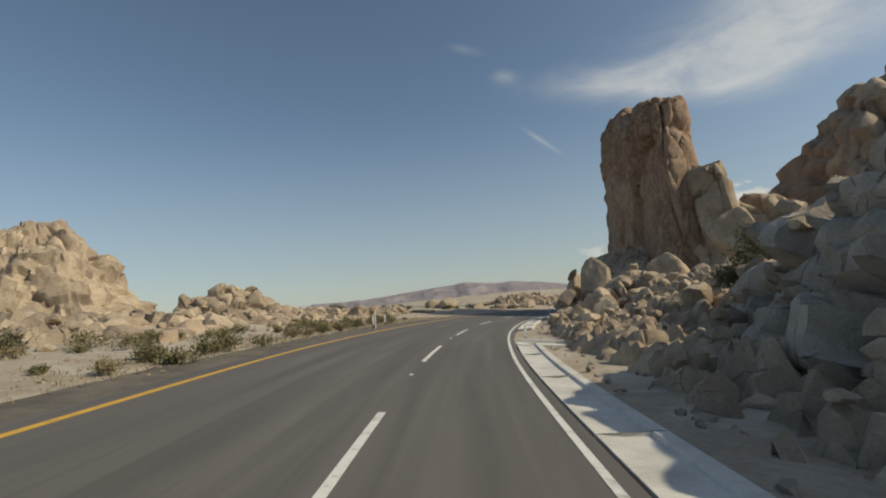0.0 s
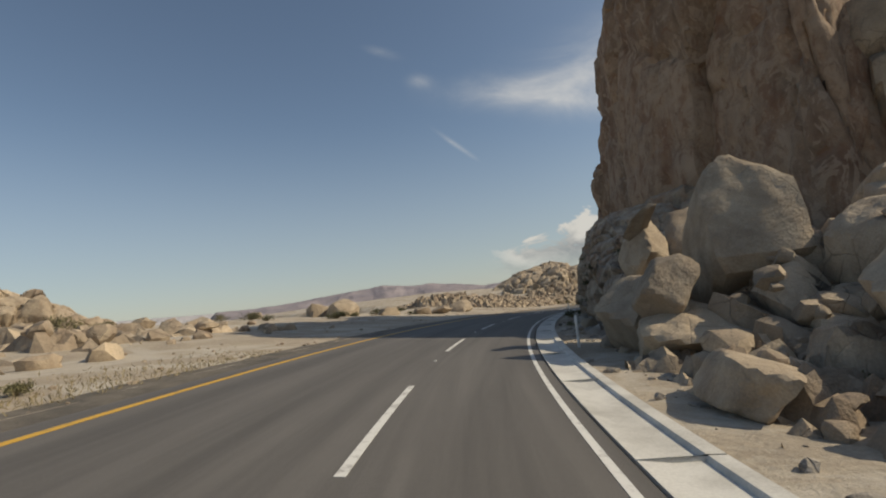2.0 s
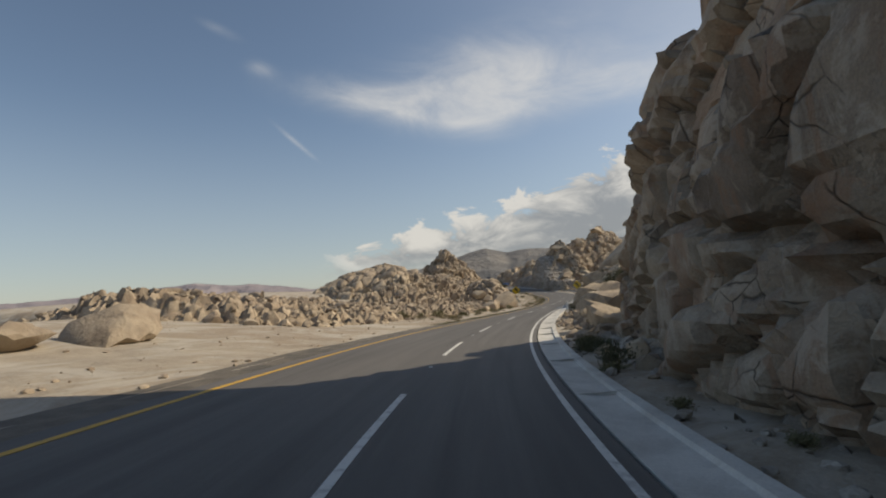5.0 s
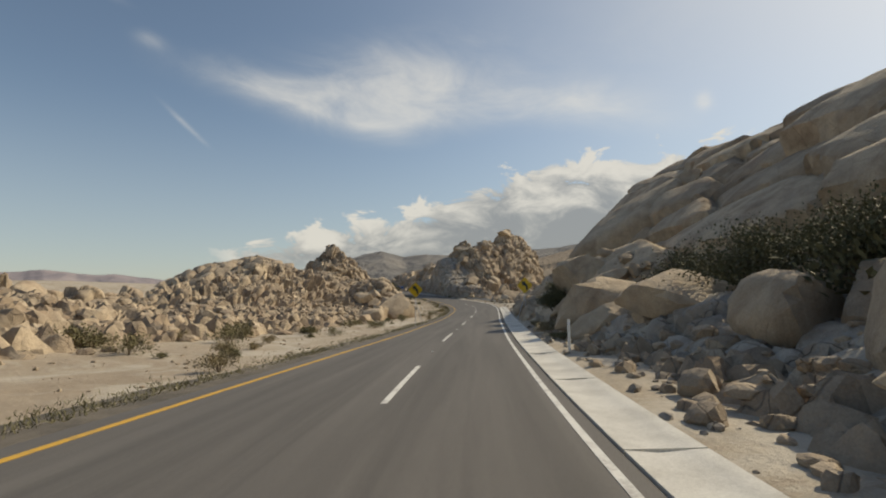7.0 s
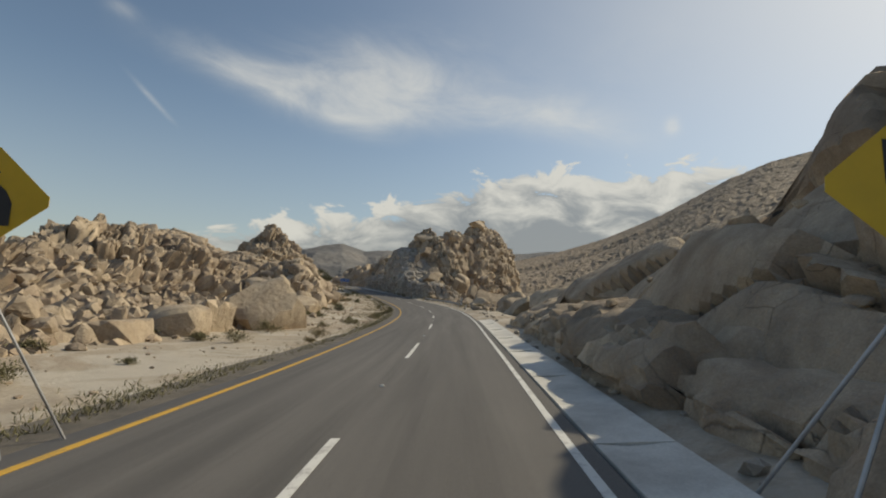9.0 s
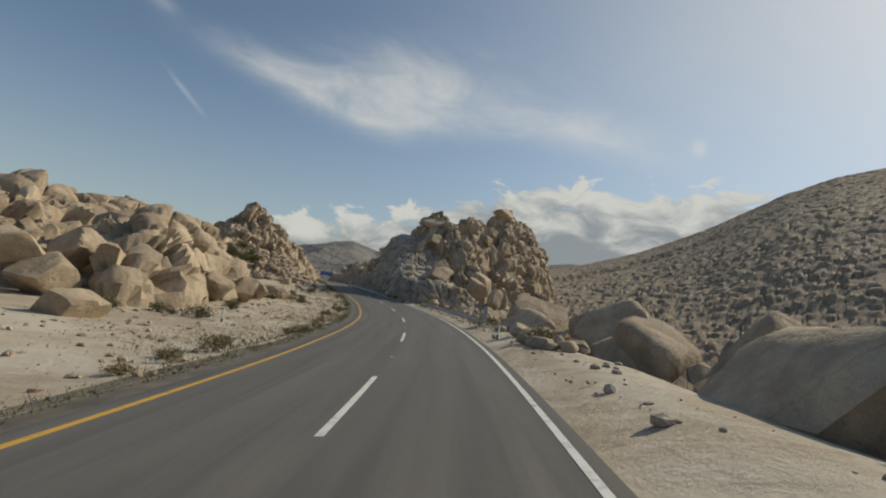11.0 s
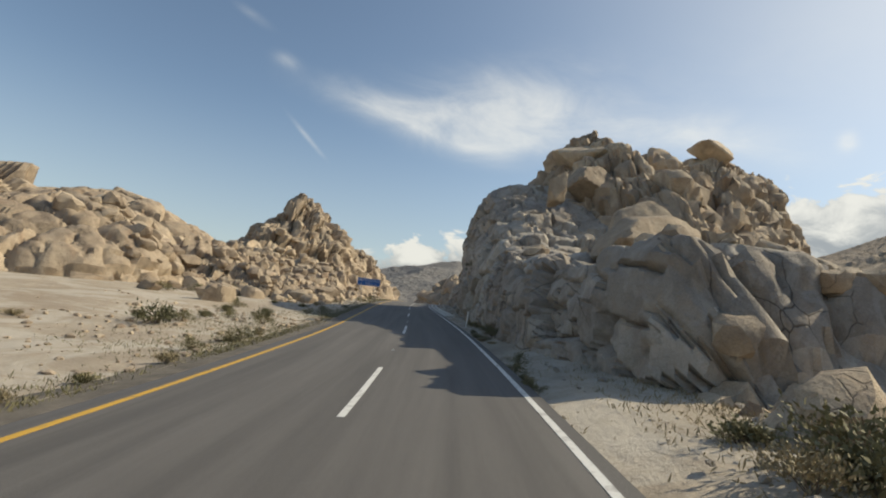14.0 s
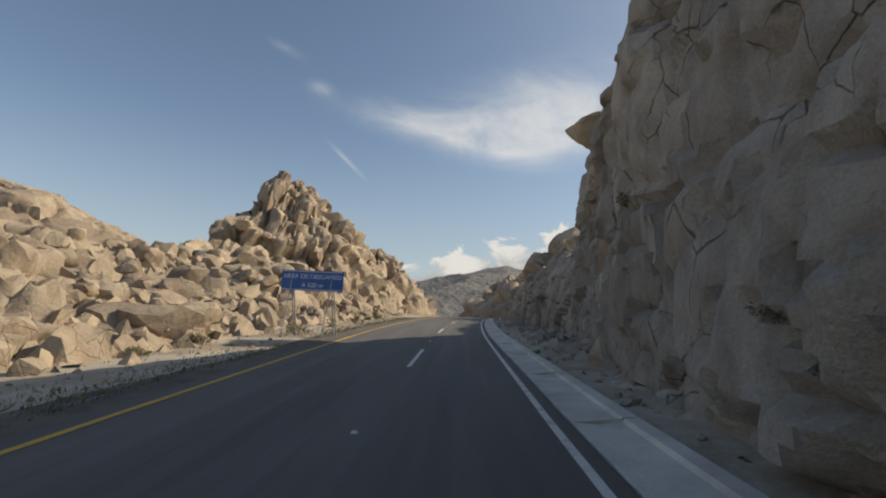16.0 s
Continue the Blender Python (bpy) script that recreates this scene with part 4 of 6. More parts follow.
def block(bm, size, at=(0, 0, 0), bevel=0.0, turn=None):
    m = Matrix.Translation(at) @ (turn or Matrix.Identity(4)) @ Matrix.Diagonal((*size, 1))
    made = bmesh.ops.create_cube(bm, size=1.0, matrix=m)
    if bevel:
        edges = list({e for v in made["verts"] for e in v.link_edges})
        bmesh.ops.bevel(bm, geom=edges, offset=bevel, segments=2, affect="EDGES", profile=0.6)


def tube(bm, a, b, r, n=8):
    a, b = Vector(a), Vector(b)
    m = Matrix.Translation((a + b) / 2) @ (b - a).to_track_quat("Z", "Y").to_matrix().to_4x4()
    bmesh.ops.create_cone(bm, cap_ends=True, segments=n, radius1=r, radius2=r, depth=(b - a).length, matrix=m)


def stand(s, d, turn=0.0, sink=0.0):
    """A pose on the ground, facing the traffic: local y ahead along the road."""
    x, y = (float(v) for v in road_point(s, d)[:2])
    tx, ty = (float(v) for v in at_s(s)[4:6])
    z = float(ground_height(np.array([x]), np.array([y]))[0])
    return Matrix.Translation((x, y, z - sink)) @ Matrix.Rotation(math.atan2(ty, tx) - math.pi / 2 + radians(turn), 4, "Z")


STEEL = plain_material("galvanised steel", (0.42, 0.43, 0.45), 0.45, 0.7, 0.2)
POST_WHITE = plain_material("white post paint", (0.78, 0.77, 0.73), 0.6)
BLACK = plain_material("black paint", (0.03, 0.03, 0.032), 0.5)
SIGN_YELLOW = plain_material("yellow sign sheet", (0.72, 0.46, 0.02), 0.4, 0.0, 0.06)
SIGN_BLUE = plain_material("blue sign sheet", (0.03, 0.13, 0.42), 0.4, 0.0, 0.06)
SIGN_WHITE = plain_material("white sign sheet", (0.8, 0.8, 0.8), 0.4, 0.0, 0.04)


def gutters():
    def apron(s0, s1, label, wing=0.0, kerb=0.09):
        holder = new("gutter")
        tagged(holder, label, "gutter", "concrete gutters", "structure")
        # poured in lengths of about six metres, with open joints
        a = s0
        while a < s1 - 1:
            b = min(a + 6.0, s1)
            ss = np.linspace(a + 0.02, b - 0.02, 7)
            inn = beside(WHITE_AT, ss) + 0.36
            pr = [(inn + dd, hh) for dd, hh in ((0, -0.45), (0, 0.015), (0.45, -0.01), (0.82, 0.02), (0.86, kerb), (1.10, kerb + 0.01), (1.12, -0.5))]
            ob = new("gutter_slab", sweep("gutter_slab", ss, pr, CONCRETE))
            ob.parent = holder
            a = b
        if wing:
            ss = np.linspace(wing - 0.9, wing + 0.9, 4)
            inn = beside(WHITE_AT, ss) + 0.36
            ob = new("outlet_slab", sweep("outlet_slab", ss, [(inn + 0.0, -0.3), (inn + 0.0, 0.05), (inn + 1.2, 0.02), (inn + 3.0, 0.04), (inn + 3.0, -0.5)], CONCRETE))
            ob.parent = holder
            curb = np.linspace(wing + 0.65, wing + 0.9, 2)
            ob = new("outlet_kerb", sweep("outlet_kerb", curb, [(inn[-2:] + 0.1, -0.2), (inn[-2:] + 0.1, 0.2), (inn[-2:] + 3.0, 0.2), (inn[-2:] + 3.0, -0.3)], CONCRETE))
            ob.parent = holder
    apron(-46, 25.0, "pale concrete gutter with a cross outlet beside the road", 25.2)
    apron(39.0, 128.0, "stained concrete gutter with a low kerb under the rock face")
    apron(128.0, 219.0, "clean pale concrete gutter beside the road", 0.0, 0.03)
    apron(343.5, 428.0, "stained concrete gutter below the cutting")


gutters()


def delineator(s, d, height=0.95, tall=False, lean=0.0, dark_foot=True, label="white roadside marker post with a black foot"):
    holder = new("marker_post")
    holder.matrix_world = stand(s, d, 0, 0.05) @ Matrix.Rotation(radians(lean), 4, "Y")
    tagged(holder, label, "marker post", "roadside marker posts")
    bm = bmesh.new()
    r = 0.035 if tall else 0.055
    tube(bm, (0, 0, 0.28 if dark_foot else 0), (0, 0, height), r, 12)
    part("post", bm, POST_WHITE, holder)
    if dark_foot:
        bm = bmesh.new()
        tube(bm, (0, 0, 0), (0, 0, 0.28), r * 1.02, 12)
        part("foot_band", bm, BLACK, holder, "black foot band")
    if tall:
        bm = bmesh.new()
        tube(bm, (0, 0, height), (0, 0, height + 0.35), r * 1.1, 12)
        part("cap", bm, SIGN_YELLOW, holder, "yellow cap")
    else:
        bm = bmesh.new()
        block(bm, (0.09, 0.012, 0.12), (0, -r - 0.004, height - 0.16), 0.003)
        part("reflector", bm, SIGN_WHITE, holder, "pale reflector plate")


for s_, d_, kw in ((34.2, -7.75, dict(tall=True, height=1.35, dark_foot=False, label="tall white marker post with a yellow cap")), (35.1, -8.2, {}), (39.1, -8.6, {}), (35.6, 2.55, dict(height=0.75)), (30.9, 2.5, dict(height=0.75)),
                   (59.4, 3.55, dict(height=1.35, dark_foot=False, label="plain white marker post beside the gutter")), (89.6, 3.6, dict(height=1.3, dark_foot=False, label="plain white marker post beside the gutter")),
                   (152.6, 3.75, dict(height=1.25, dark_foot=False, label="plain white marker post beside the gutter")), (253.1, -13.4, dict(lean=4)), (246.6, 3.35, dict(height=0.8, lean=6)),
                   (329.0, 2.75, dict(height=1.3, dark_foot=False, lean=3, label="plain white marker post beside the cutting")), (398, 3.6, dict(height=0.9)), (262, -9.0, {}), (300, -8.6, {})):
    delineator(s_, d_, **kw)


def plate(points, thick):
    """A flat plate in the x-z plane from its outline."""
    bm = bmesh.new()
    low = [bm.verts.new((x, -thick / 2, z)) for x, z in points]
    top = [bm.verts.new((x, thick / 2, z)) for x, z in points]
    bm.faces.new(low)
    bm.faces.new(top[::-1])
    n = len(points)
    for k in range(n):
        bm.faces.new((low[k], top[k], top[(k + 1) % n], low[(k + 1) % n]))
    bmesh.ops.recalc_face_normals(bm, faces=bm.faces)
    return bm


def diamond_sign(s, d, lift, turn=0.0, side=0.66, brace=1):
    """A yellow diamond with a black bent arrow on a braced steel post."""
    holder = new("warning_sign")
    holder.matrix_world = stand(s, d, turn, 0.1)
    tagged(holder, "yellow diamond sign with a black left-bend arrow on braced posts", "road sign", "bend warning signs")
    top = lift + 0.55
    bm = bmesh.new()
    tube(bm, (0, 0.04, 0), (0, 0.04, top), 0.03)
    part("post", bm, STEEL, holder)
    for k in (-1, 1):
        bm = bmesh.new()
        tube(bm, (0, 0.05, lift * 0.72), (0.25 * k * brace + 0.9 * brace, 0.25 + 0.5 * k, 0.0), 0.022)
        part("brace", bm, STEEL, holder)
    r = side
    c = 0.07
    outline = [(c, -r + c), (r - c, -c), (r - c, c), (c, r - c), (-c, r - c), (-r + c, c), (-r + c, -c), (-c, -r + c)]
    panel = part("panel", plate([(x, lift + z) for x, z in outline], 0.012), SIGN_YELLOW, holder, "yellow diamond panel")
    # arrow: shaft up, bend to the left, head
    arrow = [(0.10, -0.34), (0.24, -0.34), (0.24, -0.06), (0.17, 0.08), (0.02, 0.22), (0.10, 0.30), (-0.24, 0.34), (-0.22, -0.02), (-0.12, 0.07), (0.04, -0.06), (0.10, -0.16)]
    ob = part("arrow", plate([(x * side / 0.66, lift + z * side / 0.66) for x, z in arrow], 0.006), BLACK, panel, "black bent arrow")
    ob.location.y = -0.012


diamond_sign(181.4, -6.45, 3.62, 25, 0.76, 1)
diamond_sign(179.2, 4.0, 3.1, -25, 0.76, -1)


def words(text, size, at, material, parent, name):
    """Lettering as solid mesh, in the x-z plane, facing -y."""
    curve = bpy.data.curves.new(name, "FONT")
    curve.body, curve.size, curve.extrude, curve.align_x, curve.align_y = text, size, 0.003, "CENTER", "CENTER"
    tmp = bpy.data.objects.new(name, curve)
    scene.collection.objects.link(tmp)
    mesh = bpy.data.meshes.new_from_object(tmp.evaluated_get(bpy.context.evaluated_depsgraph_get()))
    bpy.data.objects.remove(tmp)
    bpy.data.curves.remove(curve)
    mesh.materials.append(material)
    ob = new(name, mesh)
    ob.matrix_local = Matrix.Translation(at) @ Matrix.Rotation(math.pi / 2, 4, "X")
    ob.parent = parent


def rest_sign(s, d, turn):
    holder = new("rest_area_sign")
    holder.matrix_world = stand(s, d, turn, 0.1)
    tagged(holder, "blue rest area sign with white lettering on thin steel legs", "road sign")
    w, h, lift = 3.4, 1.12, 3.2
    panel = part("panel", plate([(-w / 2, lift - h / 2), (w / 2, lift - h / 2), (w / 2, lift + h / 2), (-w / 2, lift + h / 2)], 0.03), SIGN_BLUE, holder, "blue panel")
    for x in (-1.1, 1.1):
        for k in (-1, 1):
            bm = bmesh.new()
            tube(bm, (x, 0.05, lift + 0.4), (x + 0.35 * k, 0.05 + 0.35 * k, 0), 0.035)
            part("leg", bm, STEEL, holder)
        bm = bmesh.new()
        tube(bm, (x, 0.06, lift - 0.6), (x, 1.3, 0), 0.03)
        part("brace", bm, STEEL, holder)
    words("AREA DE DESCANSO", 0.345, (0, -0.022, lift + 0.22), SIGN_WHITE, panel, "lettering")
    words("A 500 m", 0.34, (0, -0.022, lift - 0.26), SIGN_WHITE, panel, "lettering")
    for name, a in (("edge_strip", lift + h / 2 - 0.06), ("edge_strip", lift - h / 2 + 0.06)):
        bm = bmesh.new()
        block(bm, (w - 0.16, 0.006, 0.035), (0, -0.02, a))
        part(name, bm, SIGN_WHITE, panel, "white edge strip")


rest_sign(368.0, -8.3, 4)


def chevron_marker(s, d):
    holder = new("hazard_marker")
    holder.matrix_world = stand(s, d, 0, 0.1) @ Matrix.Rotation(radians(4), 4, "Y")
    tagged(holder, "black and white striped hazard marker at the rail's end", "road sign")
    bm = bmesh.new()
    tube(bm, (0, 0.03, 0), (0, 0.03, 1.3), 0.03)
    part("post", bm, STEEL, holder)
    w, z0, z1 = 0.28, 0.45, 1.65
    panel = part("panel", plate([(-w / 2, z0), (w / 2, z0), (w / 2, z1), (-w / 2, z1)], 0.012), SIGN_WHITE, holder)
    for k in range(6):
        a = z0 + 0.02 + k * 0.2
        ob = part("stripe", plate([(-w / 2 + 0.01, a), (w / 2 - 0.01, min(a + 0.20, z1 - 0.01)), (w / 2 - 0.01, min(a + 0.30, z1)), (-w / 2 + 0.01, min(a + 0.10, z1 - 0.05))], 0.004), BLACK, panel, "black slanting stripe")
        ob.location.y = -0.010


chevron_marker(254.0, 3.55)


def guard_rail(s0, s1, d):
    holder = new("guard_rail")
    tagged(holder, "galvanised steel guard rail on posts above the gully", "guard rail")
    top = 0.72
    # W-shaped beam, in lengths
    wave = [(-0.05, 0.0), (-0.05, 0.03), (0.03, 0.08), (0.03, 0.12), (-0.04, 0.155), (0.03, 0.19), (0.03, 0.23), (-0.05, 0.28), (-0.05, 0.31)]
    prof = [(-x, z) for x, z in wave] + [(-x + 0.012, z) for x, z in wave[::-1]]
    a = s0
    while a < s1 - 0.5:
        b = min(a + 4.0, s1)
        ss = np.linspace(a - 0.05, b + 0.05, 5)
        dd = d + 0.02 * math.sin(a)
        ends = np.clip((s1 - ss) / 4.0, 0, 1)
        ob = new("beam", sweep("beam", ss, [(dd + x, top - 0.31 + z - 0.5 * (1 - ends) ** 2) for x, z in prof], STEEL, True))
        ob.parent = holder
        a = b
    for k, s in enumerate(np.arange(s0 + 0.6, s1, 3.81)):
        bm = bmesh.new()
        block(bm, (0.10, 0.14, 1.5), (0, 0, 0.0), 0.008)
        ob = part("post", bm, STEEL, holder)
        m = stand(float(s), d + 0.14)
        m.translation.z = float(road_point(float(s), d + 0.14)[2]) - 0.05
        ob.matrix_world = m
        bm = bmesh.new()
        block(bm, (0.10, 0.14, 0.3), (-0.09, 0, 0.53), 0.008)
        part("spacer", bm, STEEL, ob)


guard_rail(254.8, 294.0, 3.25)

# ---- loose boulders and stones ----
def boulder_shape(seed, detail=3, squat=0.75, round_=0.5):
    """Vertices and faces of a granite boulder of about unit size: planes cut off a ball, edges worn round."""
    rng = np.random.RandomState(seed)
    bm = bmesh.new()
    bmesh.ops.create_icosphere(bm, subdivisions=detail, radius=1.0)
    v = np.array([q.co for q in bm.verts])
    f = np.array([[q.index for q in face.verts] for face in bm.faces])
    bm.free()
    n = rng.normal(size=(13, 3))
    n /= np.linalg.norm(n, axis=1)[:, None]
    axes = np.linalg.qr(rng.normal(size=(3, 3)))[0]
    n = np.r_[n[:7], axes + 0.15 * rng.normal(size=(3, 3)), -axes + 0.15 * rng.normal(size=(3, 3))]
    n /= np.linalg.norm(n, axis=1)[:, None]
    far = np.r_[rng.uniform(0.72, 1.0, 7), rng.uniform(0.58, 0.86, 6)]
    dot = np.maximum(v @ n.T, 1e-3)
    reach = far / dot
    k = 9.0 + 16.0 * (1 - round_)
    r = (np.minimum(reach, 4.0) ** -k).sum(1) ** (-1 / k)
    p = v * r[:, None]
    p += v * (0.075 * vnoise(p * 1.0 + seed, 0.5, seed, 3) + 0.026 * vnoise(p + seed, 0.14, seed + 1, 2))[:, None]
    p[:, 2] *= squat
    return p, f


LIB = []
for k in range(14):
    p_, f_ = boulder_shape(100 + k, 3, 0.62 + 0.045 * (k % 7), 0.2 + 0.6 * ((k * 5) % 7) / 7)
    LIB.append(to_mesh("boulder", p_, f_, ROCK_OWN, sharp=32))
LIB_LOW = []
for k in range(10):
    p_, f_ = boulder_shape(200 + k, 2, 0.6 + 0.05 * (k % 6), 0.15 + 0.5 * ((k * 3) % 7) / 7)
    LIB_LOW.append(to_mesh("boulder", p_, f_, ROCK_OWN, sharp=30))
LIB_BIG = []
for k in range(12):
    p_, f_ = boulder_shape(400 + k, 4, 0.85, 0.12 + 0.5 * ((k * 5) % 7) / 7)
    LIB_BIG.append(to_mesh("boulder", p_, f_, ROCK_OWN, sharp=32))
RNG = np.random.RandomState(77)


def crag(x, y, z, size, k, turn, label, group="", lean=(0.0, 0.0)):
    """A large block of granite, its middle at (x, y, z); size: half its extents."""
    mesh = LIB_BIG[k % len(LIB_BIG)]
    co = np.empty(len(mesh.vertices) * 3)
    mesh.vertices.foreach_get("co", co)
    half = np.abs(co.reshape(-1, 3)).max(0)
    ob = new("boulder", mesh)
    ob.matrix_world = pose(x, y, z, lean[0], lean[1], turn) @ Matrix.Diagonal((size[0] / half[0], size[1] / half[1], size[2] / half[2], 1))
    return tagged(ob, label, "boulder", group)


def boulder(x, y, size, kind=None, label="weathered tan granite boulder resting on sandy ground", group="", turn=None, sink=0.28, z=None, low=False, tip=0.35):
    """One boulder; size: half its extent, as a number or three."""
    lib = LIB_LOW if low else LIB
    mesh = lib[(int(RNG.randint(len(lib))) if kind is None else kind) % len(lib)]
    sx, sy, sz = size if isinstance(size, tuple) else (size * RNG.uniform(0.8, 1.25), size * RNG.uniform(0.8, 1.2), size * RNG.uniform(0.75, 1.15))
    ground = drop(x, y)[0] if z is None else z
    ob = new("boulder", mesh)
    rot = Euler((RNG.uniform(-tip, tip), RNG.uniform(-tip, tip), RNG.uniform(0, 6.28) if turn is None else radians(turn))).to_matrix().to_4x4()
    ob.matrix_world = Matrix.Translation((x, y, ground + sz * (0.62 - sink * 1.6))) @ rot @ Matrix.Diagonal((sx, sy, sz, 1))
    return tagged(ob, label, "boulder", group)


def at_road(s, d):
    return tuple(float(v) for v in road_point(s, d)[:2])


def scatter(count, s0, s1, d0, d1, lo, hi, label, group, low=True, power=2.2, sink=0.28):
    for _ in range(count):
        s, d = RNG.uniform(s0, s1), RNG.uniform(d0, d1)
        size = lo + (hi - lo) * RNG.uniform() ** power
        boulder(*at_road(s, d), size, label=label, group=group, low=low, sink=sink)


def loose_boulders():
    tower = "squarish tan granite block at the tower's foot"
    g = "blocks at the tower's foot"
    for x, y, z, size, k, turn, lean in ((15.3, 53.4, 2.8, (2.4, 2.5, 3.1), 0, 20, (6, -8)), (11.8, 52.9, 1.7, (1.0, 1.1, 1.4), 1, 10, (0, 10)), (12.3, 53.2, 0.1, (2.8, 1.5, 1.1), 2, 70, (0, 8)), (13.2, 45.8, 0.9, (1.6, 1.6, 1.7), 3, 30, (5, 5)),
                                         (20.3, 49.8, 1.9, (2.5, 2.2, 2.0), 4, 15, (0, 6)), (17.4, 48.6, 1.3, (1.7, 1.6, 2.0), 5, 60, (4, 0)), (9.7, 39.9, 0.1, (0.9, 0.9, 1.2), 6, 5, (0, 0)), (11.6, 38.9, 0.4, (1.2, 1.2, 1.6), 7, 40, (0, 0)), (12.7, 42.4, 0.9, (1.1, 1.0, 1.0), 8, 80, (0, 8)),
                                         (9.4, 46.9, -0.1, (1.6, 0.9, 0.6), 9, 60, (0, 0)), (15.8, 42.8, 0.8, (1.6, 1.5, 1.7), 10, 25, (0, 0)), (16.6, 57.4, 2.4, (1.9, 1.7, 2.5), 11, 10, (0, -5)), (13.9, 57.4, 2.9, (1.2, 1.1, 1.7), 6, 50, (0, 6)), (12.7, 56.0, 0.5, (2.2, 1.7, 1.7), 3, 75, (0, 0)), (14.3, 39.6, 0.5, (1.4, 1.2, 1.3), 1, 0, (6, 0)), (17.5, 38.5, 1.0, (1.8, 1.5, 1.5), 5, 110, (0, 0)), (23.5, 54.0, 3.4, (2.6, 2.2, 2.4), 8, 40, (0, 8))):
        crag(x, y, z, size, k, turn, tower, g, lean)
    crag(33.2, 57.2, 6.6, (4.4, 3.0, 3.6), 3, 30, "tan granite slab lying below the tower", "slabs against the tower", (0, 22))
    crag(37.5, 57.4, 5.4, (2.8, 2.4, 3.0), 10, 60, "tan granite slab lying below the tower", "slabs against the tower", (0, 12))
    crag(13.6, 56.8, 4.2, (1.05, 0.4, 0.14), 9, 100, "thin sunlit granite plate leaning on blocks", "", (25, 40))
    scatter(34, 26, 60, 4.6, 15, 0.25, 1.1, "small tan block fallen at the tower's foot", g)
    # lay-by side boulders
    for x, y, size, k, turn, lab in ((77.6, 181.8, (2.4, 1.5, 1.5), 3, 40, "pale squarish boulder beside the lay-by"), (81.2, 184.8, (2.4, 2.0, 2.3), 8, 10, "pale rounded boulder beside the lay-by"),
                                     (84.6, 188.4, (1.8, 1.5, 2.9), 1, 60, "pale upright boulder beside the lay-by"), (89.8, 191.4, (4.6, 3.2, 3.9), 5, 45, "huge smooth pale boulder beside the lay-by"),
                                     (95.5, 201.5, (2.8, 2.4, 3.2), 4, 0, "pale split boulder beside the lay-by"), (101.5, 208.0, (2.4, 2.2, 3.0), 9, 30, "pale split boulder beside the lay-by"), (107.0, 215.5, (1.8, 1.5, 1.6), 10, 30, "pale boulder beside the lay-by")):
        boulder(x, y, size, k, lab, "boulders beside the lay-by", turn, z=float(ground_height(np.array([x]), np.array([y]))[0]), tip=0.1)
    for k, (x, y, w, h) in enumerate(((106.5, 224.8, 2.2, 1.7), (110.2, 226.8, 2.0, 2.0), (113.6, 229.4, 1.7, 2.2), (116.6, 231.0, 1.5, 1.6), (119.2, 233.4, 2.1, 1.9), (122.8, 236.6, 1.9, 1.5), (126.2, 240.0, 1.5, 1.3), (129.8, 244.6, 1.3, 1.1), (132.4, 249.0, 1.6, 0.9))):
        low = float(ground_height(np.array([x]), np.array([y]))[0])
        crag(x, y, low + 0.7 * h, (w, w * 0.85, h), k, 37 * k, "jointed pale boulder in a pile by the road", "boulders of the near pile", (3, 4))
        if k < 7:
            crag(x - 2.1, y + 1.5, low + 1.55 * h + 0.2, (w * 1.05, w, h * 0.85), k + 5, 61 * k, "jointed pale boulder in a pile by the road", "boulders of the near pile", (-4, 5))
    slab = "large smooth granite block on the slab slope"
    for x, y, z, size, k, turn, lean in ((70.7, 136.8, 1.4, (4.4, 2.0, 1.7), 0, -45, (0, -26)), (65.3, 133.8, -0.5, (2.8, 1.9, 1.7), 3, 40, (0, -6)), (82.4, 144.4, 6.0, (6.2, 3.8, 2.6), 11, -46, (0, -27)), (63.9, 135.4, -0.5, (2.2, 1.3, 1.1), 7, -48, (0, -16)), (68.1, 139.2, 0.8, (2.9, 1.5, 1.1), 1, -45, (0, -24)),
                                         (65.2, 131.4, 0.3, (2.0, 1.5, 1.0), 4, 30, (0, -8)), (62.3, 127.4, 0.7, (1.3, 1.1, 1.1), 6, 20, (0, 0)), (71.9, 143.3, -0.7, (1.6, 1.3, 1.6), 8, 42, (0, 0)), (68.7, 140.0, -0.3, (1.4, 1.3, 1.8), 9, 50, (0, 0)), (75.9, 143.9, 1.1, (2.1, 1.4, 0.8), 10, 44, (0, -8)),
                                         (76.6, 141.4, 2.1, (1.9, 1.5, 1.4), 11, 60, (0, 0)), (55.6, 120.9, -0.4, (1.9, 1.5, 1.5), 2, 35, (0, -8)), (58.5, 124.4, -0.4, (2.3, 1.7, 1.9), 3, 55, (0, 0)), (85.2, 141.2, 10.2, (2.0, 1.3, 1.1), 4, -46, (0, -20)), (90.3, 149.4, 6.4, (5.6, 3.6, 2.6), 1, -46, (0, -27))):
        crag(x, y, z, size, k, turn, slab, "blocks on the slab slope", lean)
    gully = "huge smooth rounded granite boulder above the gully"
